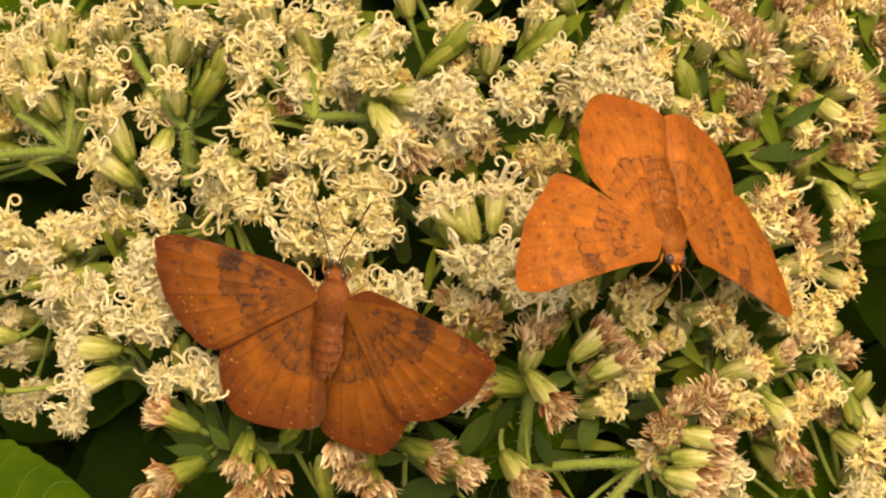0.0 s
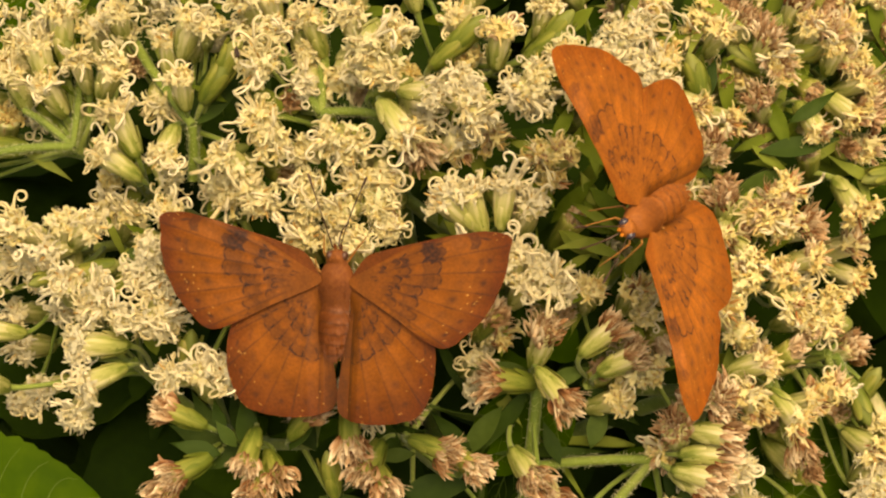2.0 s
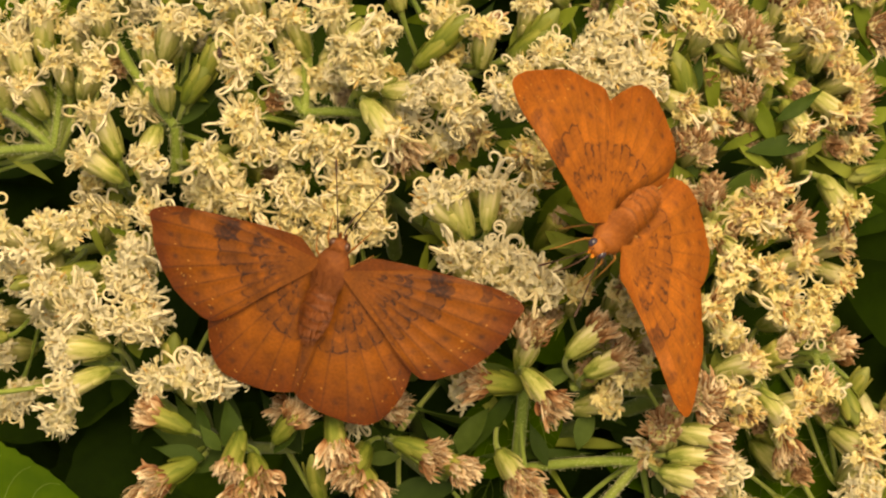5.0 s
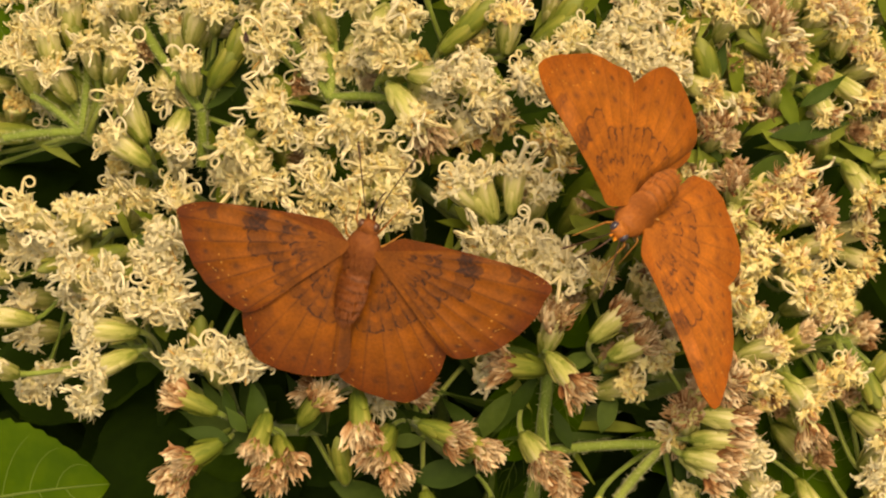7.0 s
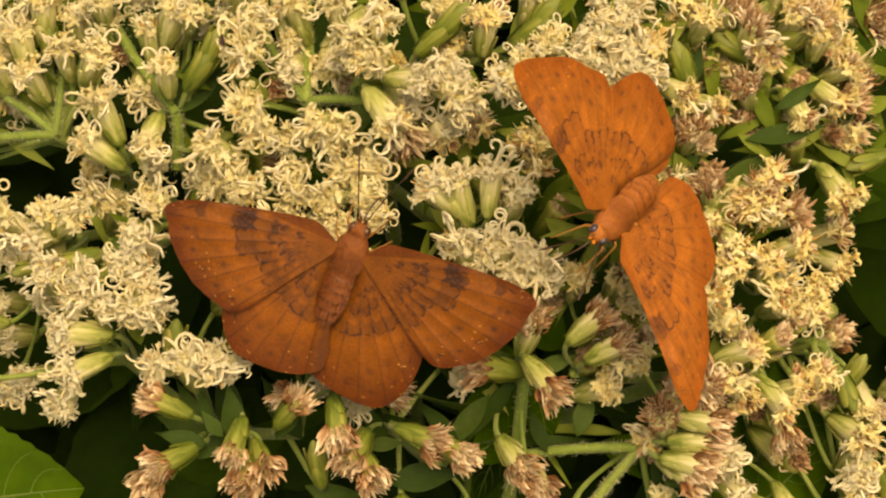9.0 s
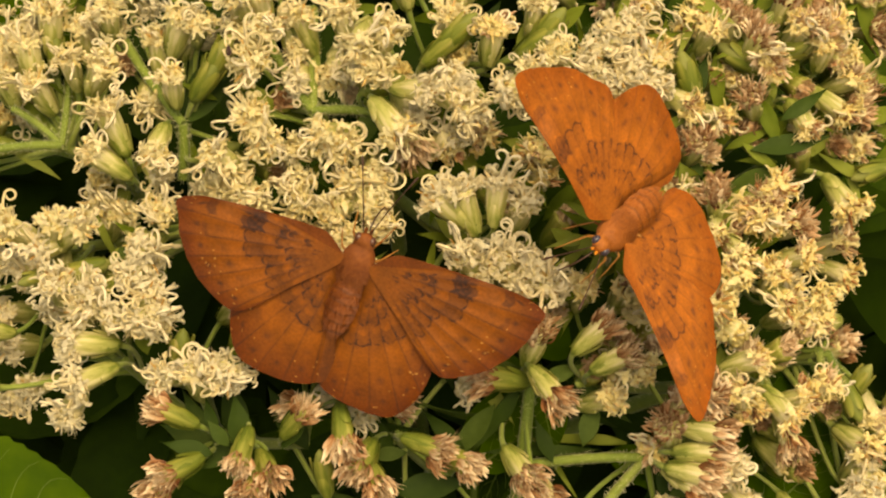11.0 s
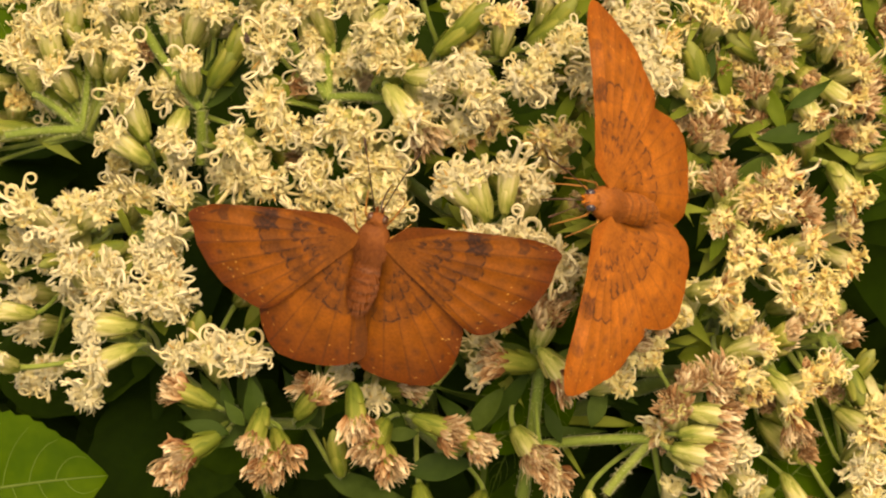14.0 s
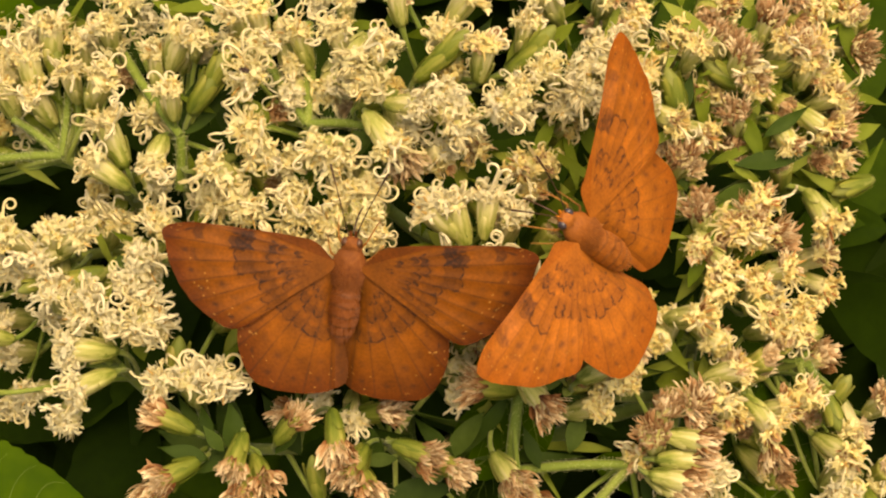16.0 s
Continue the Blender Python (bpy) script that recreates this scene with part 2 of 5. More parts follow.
# ---- mesh tools (all shapes are drawn in millimetres) ----
def mesh_of(name, bm, material, smooth=True):
    me = bpy.data.meshes.new(name)
    for v in bm.verts:
        v.co *= MM
    bm.normal_update()
    for e in bm.edges:
        if len(e.link_faces) == 2 and e.link_faces[0].normal.dot(e.link_faces[1].normal) < 0.35:
            e.smooth = False
    bm.to_mesh(me)
    bm.free()
    me.materials.append(material)
    if smooth:
        me.polygons.foreach_set("use_smooth", [True] * len(me.polygons))
    return me


def part(name, data, parent, m=None, label=""):
    """Links one mesh object under a thing or part, at a pose in its space (translation in metres)."""
    ob = new(name, data)
    ob.parent = parent
    if m is not None:
        ob.matrix_basis = m
    if label:
        ob["label"] = label
    return ob


def mpose(x, y, z, rx=0, ry=0, rz=0):
    return pose(x * MM, y * MM, z * MM, rx, ry, rz)


def tube(bm, pts, radii, sides=6, flat=1.0, cap=True):
    """A tapering tube along a line of points; flat < 1 squeezes it across."""
    pts = [Vector(p) for p in pts]
    rings = []
    ref = Vector((0.31, 0.95, 0.05))
    for i, p in enumerate(pts):
        d = pts[min(i + 1, len(pts) - 1)] - pts[max(i - 1, 0)]
        d = d.normalized() if d.length > 1e-9 else Vector((0, 0, 1))
        a = ref - d * ref.dot(d)
        if a.length < 1e-3:
            a = d.orthogonal()
        a.normalize()
        ref = a
        b = d.cross(a)
        r = radii[i] if hasattr(radii, "__len__") else radii
        rings.append([bm.verts.new(p + a * (math.cos(q) * r) + b * (math.sin(q) * r * flat))
                      for q in (2 * math.pi * k / sides for k in range(sides))])
    for r0, r1 in zip(rings, rings[1:]):
        for k in range(sides):
            bm.faces.new((r0[k], r0[(k + 1) % sides], r1[(k + 1) % sides], r1[k]))
    if cap:
        bm.faces.new(list(reversed(rings[0])))
        bm.faces.new(rings[-1])


def lathe(bm, profile, sides=12, wobble=0.0, ribs=0):
    """A turned shape about z from (radius, height) pairs, with ribs round it."""
    rings = []
    for r, z in profile:
        ring = []
        for k in range(sides):
            q = 2 * math.pi * k / sides
            rr = r * (1 + wobble * math.cos(ribs * q)) if ribs else r
            ring.append(bm.verts.new((rr * math.cos(q), rr * math.sin(q), z)))
        rings.append(ring)
    for r0, r1 in zip(rings, rings[1:]):
        for k in range(sides):
            bm.faces.new((r0[k], r0[(k + 1) % sides], r1[(k + 1) % sides], r1[k]))
    bm.faces.new(list(reversed(rings[0])))
    bm.faces.new(rings[-1])


def bez(p0, p1, p2, n):
    p0, p1, p2 = Vector(p0), Vector(p1), Vector(p2)
    return [p0 * (1 - s) ** 2 + p1 * 2 * s * (1 - s) + p2 * s * s for s in (i / n for i in range(n + 1))]


# ---- ground, reaching the horizon ----
bm = bmesh.new()
rim = [bm.verts.new((r * 1000 * math.cos(q), r * 1000 * math.sin(q), 0)) for r in (0.4,) for q in (2 * math.pi * k / 32 for k in range(32))]
bm.faces.new(rim)
prev = rim
for r in (1.5, 6, 30, 200, 1500):
    ring = [bm.verts.new((r * 1000 * math.cos(2 * math.pi * k / 32), r * 1000 * math.sin(2 * math.pi * k / 32), (noise.noise((r, k, 0)) * 20 if r < 100 else 0))) for k in range(32)]
    for k in range(32):
        bm.faces.new((prev[k], ring[k], ring[(k + 1) % 32], prev[(k + 1) % 32]))
    prev = ring
ground = new("ground", mesh_of("ground", bm, SOIL))
tagged(ground, "dark damp soil with leaf litter below the shrub", "ground", kind="structure")


def dome(u, v):
    """Height of the flower cluster's face, in millimetres, over its middle plane."""
    return 1 - 13 * min(abs(u) / 45, 1.15) ** 2 * (0.45 + 0.55 / (1 + math.exp(max(-20, min(20, -v / 6)))))


# ---- the shrub: woody stalk, branches and leaves ----
shrub = new("shrub")
shrub.matrix_basis = FACE
tagged(shrub, "flowering green shrub with downy branching stems and leaves", "shrub")

NODES = [
    (-39.1, 12.6), (-25.6, 14.6), (-12.0, 15.8), (-4.8, 15.5), (-32.0, 8.9), (-21.5, -18.3), (10.6, -12.0), (22.8, -20.1),
    (4.9, 2.3), (-32.2, -10.4), (-40.6, 1.2), (28.4, 11.2), (36.0, 15.2), (36.6, 10.7), (30.0, -6.9), (42.2, -9.4),
    (-2.5, 18.6), (2.1, 21.8), (-12.8, -18.8), (46.5, 11.0), (15.8, -12.3), (-20.4, 4.7), (-7.7, 6.3), (18.2, 16.8),
    (39.9, 22.9), (-33.0, -0.5), (36.3, 0.1), (-3.1, -18.2), (26.9, -18.4), (35.9, -11.6), (-24.5, -11.5), (7.8, -2.2),
]
nodes = [Vector((u, v, dome(u, v) - (6.0 if i in (0, 1, 2, 6, 7, 5, 20) else 8.5))) for i, (u, v) in enumerate(NODES)]
FORKS = [Vector((-26, 4, -30)), Vector((-4, 8, -26)), Vector((26, 6, -32)), Vector((30, -14, -28)), Vector((2, -24, -26)), Vector((-24, -20, -28))]
rnd = random.Random(4)


def downy_mesh(name, bm, skin):
    """A green stem whose faces past the first skin ones are pale down."""
    for f in list(bm.faces)[skin:]:
        f.material_index = 1
    me = mesh_of(name, bm, STEM)
    me.materials.append(DOWN)
    return me


def stem(p0, p1, r0, r1, sag=0.0, name="stem", bend=None):
    bm = bmesh.new()
    mid = (Vector(p0) + Vector(p1)) / 2 + (Vector(bend) if bend else Vector((rnd.uniform(-1, 1), rnd.uniform(-1, 1), -sag)))
    pts = bez(p0, mid, p1, 9)
    tube(bm, pts, [(r0 + (r1 - r0) * i / 9) * (1 + 0.05 * math.sin(i * 2.3)) for i in range(10)], 9)
    skin = len(bm.faces)
    for i in range(400):
        s = rnd.random()
        k = min(8, int(s * 9))
        p = pts[k].lerp(pts[k + 1], s * 9 - k)
        d = Vector((rnd.gauss(0, 1), rnd.gauss(0, 1), rnd.gauss(0, 1))).normalized()
        r = r0 + (r1 - r0) * s
        tube(bm, [p + d * r * 0.8, p + d * (r + rnd.uniform(0.15, 0.5))], [0.030, 0.010], 3, cap=False)
    return part(name, downy_mesh(name, bm, skin), shrub)


crown = Vector((0, -30, -75))
for f in FORKS:
    stem(crown, f, 1.3, 0.9, 4.0, "limb")
foot = FACE.inverted() @ Vector((0.02, 0.12, -0.01))
stem(crown, foot / MM, 2.2, 3.4, 0.0, "stalk", (10, 0, -20))
# stems that lie open to view
stem((10.6, -12.0, -5.0), (9.0, -26.5, -8.0), 0.62, 0.75, 0, "branch", (0.4, 0, 0.5))
stem((9.4, -21.2, -7.2), (22.8, -20.1, -5.8), 0.55, 0.5, 0, "branch", (0, 0.8, 0.6))
stem((22.8, -20.1, -5.8), (18.0, -26.0, -7.5), 0.5, 0.55, 0, "branch", (0, 0.5, 0))
stem((-39.1, 12.6, -12.0), (-47.0, 11.8, -10.0), 0.5, 0.45, 0, "branch", (0, 0.5, 0))
stem((-12.0, 15.8, -5.5), (-12.2, 27.0, -9.0), 0.55, 0.6, 0, "branch", (0.3, 0, 0))
stem((-12.0, 15.8, -5.5), (-16.5, 22.5, -7.5), 0.5, 0.55, 0, "branch", (0, 0.2, 0))
stem((-12.0, 15.8, -5.5), (-4.8, 15.5, -5.0), 0.5, 0.5, 0, "branch", (0, 0.6, 0.4))
stem((-25.6, 14.6, -7.5), (-33.5, 25.5, -13.0), 0.5, 0.6, 0, "branch", (-0.8, 0.2, 0))
stem((-25.6, 14.6, -7.5), (-25.9, 9.0, -10.0), 0.55, 0.6, 0, "branch", (0.2, 0, 0))
stem((-39.1, 12.6, -12.0), (-44.5, 16.6, -13.0), 0.42, 0.4, 0, "branch", (0, 0.7, 0))
stem((-39.1, 12.6, -12.0), (-38.5, 19.5, -13.0), 0.42, 0.4, 0, "branch", (0.2, 0, 0))
stem((42.2, -9.4, -9.0), (46.5, -17.0, -14.0), 0.5, 0.6, 0, "branch", (0, 0, 0))


def leaf_mesh(name, length, width, teeth, droop, seed, material=SHADE_LEAF, thick=0.16):
    """A pointed, toothed leaf along +y with a fold at the midrib, raised blade between the veins and its own thickness."""
    r = random.Random(seed)
    bm = bmesh.new()
    n, half = (44, 7) if length > 15 and seed < 40 else (18, 3)
    grid = {}
    for side in (0, 1):
        for i in range(n + 1):
            s = i / n
            w = width * 0.5 * (math.sin(math.pi * s ** 0.8) ** (0.85 if teeth else 1.35)) * (1 - 0.12 * s)
            tooth = 1 + (0.09 * ((s * teeth) % 1.0) if teeth else 0)
            for j in range(-half, half + 1):
                a = j / half
                x = a * w * (tooth if abs(j) == half else 1)
                vein = 0.02 * length / 20 * math.cos((s * 9 - abs(a) * 2.2) * 2 * math.pi) * (1 - abs(a)) * min(1, 5 * s)
                z = 0.16 * abs(a) * w + vein - droop * length * s * s - 0.05 * w * a * a + 0.02 * length * math.sin(s * 7 + seed) * a
                grid[side, i, j] = bm.verts.new((x + 0.02 * length * math.sin(s * 3 + seed), s * length, z - side * thick))
    for i in range(n):
        for j in range(-half, half):
            bm.faces.new((grid[0, i, j], grid[0, i, j + 1], grid[0, i + 1, j + 1], grid[0, i + 1, j]))
            bm.faces.new((grid[1, i, j], grid[1, i + 1, j], grid[1, i + 1, j + 1], grid[1, i, j + 1]))
        for j in (-half, half):
            bm.faces.new((grid[0, i, j], grid[0, i + 1, j], grid[1, i + 1, j], grid[1, i, j]))
    return mesh_of(name, bm, material)


def rib_mesh(length, width, droop, seed):
    """Midrib and side veins of a leaf, slightly proud of its blade."""
    bm = bmesh.new()
    sway = lambda s: 0.02 * length * math.sin(s * 3 + seed)
    tube(bm, [(sway(s), s * length, -droop * length * s * s + 0.02) for s in (i / 16 for i in range(17))], [0.012 * length * (1.15 - i / 16) for i in range(17)], 6)
    for k in range(1, 6):
        for sd in (-1, 1):
            s0 = k / 7.0 + 0.05 * (sd > 0)
            pts = []
            for i in range(6):
                a = 0.88 * i / 5
                s = s0 + 0.10 * a + 0.12 * a * a
                w = width * 0.5 * (math.sin(math.pi * min(1.0, s) ** 0.8) ** 0.85) * (1 - 0.12 * s)
                pts.append((sway(s) + sd * a * w, s * length, 0.16 * a * w - droop * length * s * s - 0.05 * w * a * a + 0.04 + 0.02 * length * math.sin(s * 7 + seed) * sd * a))
            tube(bm, pts, [0.0030 * length * (1 - 0.13 * i) for i in range(6)], 5)
    return mesh_of("midrib", bm, VEIN)


def aim(u, v, w, facing, lean, spin=0.0):
    """A pose in the cluster's frame whose z axis leans away from the viewer by lean degrees towards the facing angle."""
    a, b = radians(facing), radians(lean)
    d = Vector((math.cos(a) * math.sin(b), math.sin(a) * math.sin(b), math.cos(b)))
    q = d.to_track_quat("Z", "Y").to_matrix().to_4x4()
    return Matrix.Translation(Vector((u, v, w)) * MM) @ q @ pose(0, 0, 0, 0, 0, spin)


def leaf(u, v, w, along, tip_down, roll, length, width, teeth=14, droop=0.12, seed=1, veins=True, skin=SHADE_LEAF):
    """One leaf of the shrub: along = way it points in the face's plane, tip_down = degrees by which the tip sinks from the viewer."""
    m = Matrix.Translation(Vector((u, v, w)) * MM) @ pose(0, 0, 0, 0, 0, along - 90) @ pose(0, 0, 0, -tip_down, 0, 0) @ pose(0, 0, 0, 0, roll, 0)
    ob = part("leaf", leaf_mesh("leaf", length, width, teeth, droop, seed, skin), shrub, m)
    if veins:
        part("midrib", rib_mesh(length, width, droop, seed), ob)
    return ob


# broad leaves in view
leaf(-56.0, -28.0, -12, 8, 4, -8, 20, 17, 13, 0.06, 3, skin=BROAD)
leaf(-56, 27, -14, -6, 8, 10, 20, 11, 14, 0.05, 5, skin=BROAD)
leaf(30, -32, -14, 38, 6, 5, 20, 12, 14, 0.08, 7, skin=BROAD)
leaf(36, -27, -16, 60, 6, 5, 20, 13, 14, 0.08, 8, skin=BROAD)
leaf(5, -21.5, -9, 30, 10, 18, 11, 5.5, 9, 0.10, 9, skin=BROAD)
leaf(10.4, -12.6, -7.5, 232, 10, -15, 12, 6.5, 0, 0.15, 11, skin=BROAD)
leaf(11.4, -12.4, -7.5, 283, 12, 18, 9, 5.0, 0, 0.15, 10, skin=BROAD)
leaf(10, -17, -10, 245, 16, 20, 12, 4.5, 8, 0.18, 12)
leaf(-19.6, -19, -7, 100, -8, 12, 8, 3.0, 0, 0.1, 13, False, LEAFLET)
leaf(-22.2, -19.5, -7, 118, -4, -10, 7.5, 2.2, 0, 0.1, 14, False, LEAFLET)
leaf(-12.5, -19.5, -7, 120, 0, 15, 8, 3.0, 0, 0.1, 15, False, LEAFLET)
leaf(-21.5, -19, -6, 160, 5, 10, 7, 2.6, 0, 0.1, 16, False, LEAFLET)
leaf(28.0, 17.0, -8, 75, -5, 10, 5.5, 1.8, 0, 0.1, 17, False, LEAFLET)
leaf(37.0, 15.0, -8, 35, -5, 10, 6.5, 1.6, 0, 0.1, 18, False, LEAFLET)
leaf(-26.0, 15.5, -8, 60, 0, 12, 9, 2.6, 0, 0.1, 19, False, LEAFLET)
leaf(-26.5, 14.5, -8, 40, 0, -10, 9, 2.4, 0, 0.1, 20, False, LEAFLET)
leaf(-5.5, 16.5, -5, 250, 0, 12, 5, 2.4, 0, 0.1, 21, False, LEAFLET)
leaf(4.0, 21.0, -8, 60, 0, 12, 8, 2.6, 0, 0.1, 22, False, LEAFLET)
leaf(1.0, 20.0, -8, 20, 0, 12, 8, 2.4, 0, 0.1, 23, False, LEAFLET)
leaf(13.0, 20.0, -7, 50, 0, 12, 8, 2.4, 0, 0.1, 24, False, LEAFLET)
leaf(10.5, -11.5, -4.5, 172, 3, 12, 7.5, 2.2, 0, 0.1, 25, False, LEAFLET)
leaf(15.8, -12.3, -6.0, 320, 3, 12, 7, 2.2, 0, 0.1, 26, False, LEAFLET)
leaf(-33.0, 1.0, -8.0, 20, 3, 12, 8, 2.2, 0, 0.1, 27, False, LEAFLET)
leaf(31, 7, -10.0, 20, 3, 12, 9, 3.4, 0, 0.1, 28, False, LEAFLET)
leaf(24, -20, -6.0, 290, 8, 12, 8, 2.8, 0, 0.1, 29, False, LEAFLET)
for k, (u, v, w, along, dip, ln, wd) in enumerate((
        (-18.9, -19.4, -3.0, 98, -12, 6.5, 2.6), (-15.0, -19.0, -3.0, 66, -10, 6.6, 2.7), (-21.8, -19.6, -2.4, 163, -6, 5.6, 2.0), (-21.6, -17.6, -2.6, 106, 0, 4.2, 1.5),
        (-20.2, -18.6, -2.2, 128, -14, 3.6, 1.6), (-3.4, -23.6, -3.0, 12, -4, 8.0, 3.2), (-2.0, -19.4, -5.0, 188, 2, 5.0, 1.6), (-9.6, -17.6, -4.0, 60, 2, 5.0, 1.8),
        (-6.0, -15.6, -5.0, 300, 4, 5.5, 2.0), (3.8, -19.5, -6.0, 135, 5, 6.5, 1.8), (7.0, -14.5, -5.5, 230, 10, 8.5, 2.4), (9.4, -12.6, -5.0, 238, 12, 9.0, 2.0),
        (11.6, -12.0, -3.5, 20, 0, 5.0, 1.8), (-24.0, -21.0, -4.0, 30, 5, 6.0, 2.2), (-12.0, -24.0, -6.0, 340, 6, 9.0, 3.0), (16.0, -19.0, -6.0, 70, 5, 6.0, 2.2),
        (13.0, -20.6, -5.4, 110, 4, 5.0, 1.8), (25.0, -24.0, -5.0, 20, 5, 7.0, 2.4), (29.0, 9.0, -8.0, 110, 0, 7.0, 2.2), (34.0, 12.0, -8.5, 12, 0, 9.0, 2.4), (24.6, 13.0, -7.0, 75, 0, 7.0, 2.0))):
    leaf(u, v, w, along, dip, 14 - 28 * (k % 2), ln, wd, 0, 0.08, 100 + k, False, LEAFLET)
# light green leafy bracts between the heads on the sunnier flank
rb = random.Random(8)
for k in range(292):
    u, v = rb.uniform(12, 52), rb.uniform(-6, 31)
    if k >= 160:
        u, v = rb.uniform(-50, 44), rb.uniform(1, 30)
    if k >= 255:
        u, v = rb.uniform(-36, 40), rb.uniform(-13, 4)
    if k >= 270:
        u, v = rb.uniform(-1, 30), rb.uniform(-22, -9)
        leaf(u, v, dome(u, v) - rb.uniform(7, 13), rb.uniform(0, 360), rb.uniform(-25, 35), rb.uniform(-55, 55), rb.uniform(8, 13), rb.uniform(0.8, 1.5) if k % 4 else 5.0, 0 if k % 4 else 8, 0.22, 200 + k, False, LEAFY if k % 3 == 0 else LEAFLET if k % 4 else BROAD)
        continue
    if u < -36 and v < 12:
        continue
    if (u > 36 and v < 8) or v < -13:
        continue
    leaf(u, v, dome(u, v) - (rb.uniform(3, 8) if u > 14 else rb.uniform(5, 10)), rb.uniform(0, 360), rb.uniform(-30, 20), rb.uniform(-20, 20), rb.uniform(4.5, 9), rb.uniform(0.9, 2.0), 0, 0.1, 200 + k, False, LEAFY)
# deeper leaves that close the gaps between the flower heads, shade put into their near-black green
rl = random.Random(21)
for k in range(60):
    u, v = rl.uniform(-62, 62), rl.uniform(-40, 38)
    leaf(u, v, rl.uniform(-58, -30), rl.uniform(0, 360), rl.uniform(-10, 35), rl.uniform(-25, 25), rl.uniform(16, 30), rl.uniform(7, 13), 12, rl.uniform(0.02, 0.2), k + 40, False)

# the shrub's foliage all round and below the cluster; the outer ring is unseen, added to block light and darken the
# gaps
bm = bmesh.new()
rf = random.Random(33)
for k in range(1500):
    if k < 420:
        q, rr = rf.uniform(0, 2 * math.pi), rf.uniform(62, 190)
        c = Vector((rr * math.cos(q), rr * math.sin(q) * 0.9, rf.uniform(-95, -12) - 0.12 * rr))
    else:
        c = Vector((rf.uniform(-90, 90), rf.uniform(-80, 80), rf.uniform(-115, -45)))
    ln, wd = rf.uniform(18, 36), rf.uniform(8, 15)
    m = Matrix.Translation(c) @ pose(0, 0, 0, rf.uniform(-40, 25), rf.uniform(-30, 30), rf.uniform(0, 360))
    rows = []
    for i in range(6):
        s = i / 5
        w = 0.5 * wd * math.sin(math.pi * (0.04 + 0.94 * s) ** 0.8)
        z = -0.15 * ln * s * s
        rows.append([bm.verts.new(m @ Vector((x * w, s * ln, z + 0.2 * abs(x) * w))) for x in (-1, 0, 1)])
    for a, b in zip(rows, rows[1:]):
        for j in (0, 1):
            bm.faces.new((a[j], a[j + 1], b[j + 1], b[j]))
foliage = part("foliage", mesh_of("foliage", bm, SHADE_LEAF), shrub)
foliage["kind"] = "stuff"


# ---- flower heads ----
def floret_mesh(seed, material, name="floret"):
    """A tubular floret with five lobes that curl outward."""
    r = random.Random(seed)
    bm = bmesh.new()
    top = r.uniform(0.9, 1.5)
    wide = r.uniform(0.26, 0.36)
    lathe(bm, [(0.16, 0), (0.20, top * 0.5), (wide * 0.8, top * 0.8), (wide, top)], 7)
    for k in range(5):
        q = 2 * math.pi * (k + r.uniform(-0.3, 0.3)) / 5
        ln, curl = r.uniform(0.60, 1.15), r.uniform(0.6, 4.2)
        pts, x, z, a, q2 = [], wide * 0.78, top - 0.2, r.uniform(0.7, 1.5), q
        for i in range(6):
            pts.append((x * math.cos(q2), x * math.sin(q2), z))
            x += math.cos(a) * ln / 5
            z += math.sin(a) * ln / 5
            a -= curl / 3.5
            q2 += r.uniform(-0.14, 0.14)
        w = r.uniform(0.135, 0.195)
        tube(bm, pts, [w * 1.2, w * 1.15, w * 1.05, w * 0.95, w * 0.72, w * 0.30], 5, 0.45)
    return mesh_of(name, bm, material)


def pappus_mesh(seed, n, ln, spread, material=None):
    """A tuft of fine pale bristles that stand between the florets."""
    r = random.Random(seed)
    bm = bmesh.new()
    for k in range(n):
        q, t = r.uniform(0, 2 * math.pi), radians(spread) * math.sqrt(r.random())
        d = Vector((math.cos(q) * math.sin(t), math.sin(q) * math.sin(t), math.cos(t)))
        o = Vector((math.cos(q), math.sin(q), 0)) * 0.7 * r.random()
        e = r.uniform(0.6, 1.0) * ln
        bow = Vector((r.gauss(0, 0.2), r.gauss(0, 0.2), 0))
        tube(bm, [o, o + d * e * 0.5 + bow * 0.5, o + d * e + bow * 1.6], [0.06, 0.055, 0.02], 3, cap=False)
    return mesh_of("pappus", bm, material or PAPPUS)


def anther_mesh(seed, count, skin):
    """The browning anthers of one head: slim tubes that stick out between its lobes."""
    r = random.Random(seed)
    bm = bmesh.new()
    for k in range(count):
        a, q = radians(62) * math.sqrt((k + 0.5) / count), k * 2.4 + r.uniform(-0.5, 0.5)
        d = Vector((math.sin(a) * math.cos(q), math.sin(a) * math.sin(q), math.cos(a)))
        side = Vector((r.gauss(0, 0.16), r.gauss(0, 0.16), 0))
        tube(bm, bez(d * 0.7, d * 1.4, d * r.uniform(1.8, 2.7) + side, 4), [0.12, 0.13, 0.13, 0.11, 0.05], 5)
    return mesh_of("stamen_tuft", bm, skin)


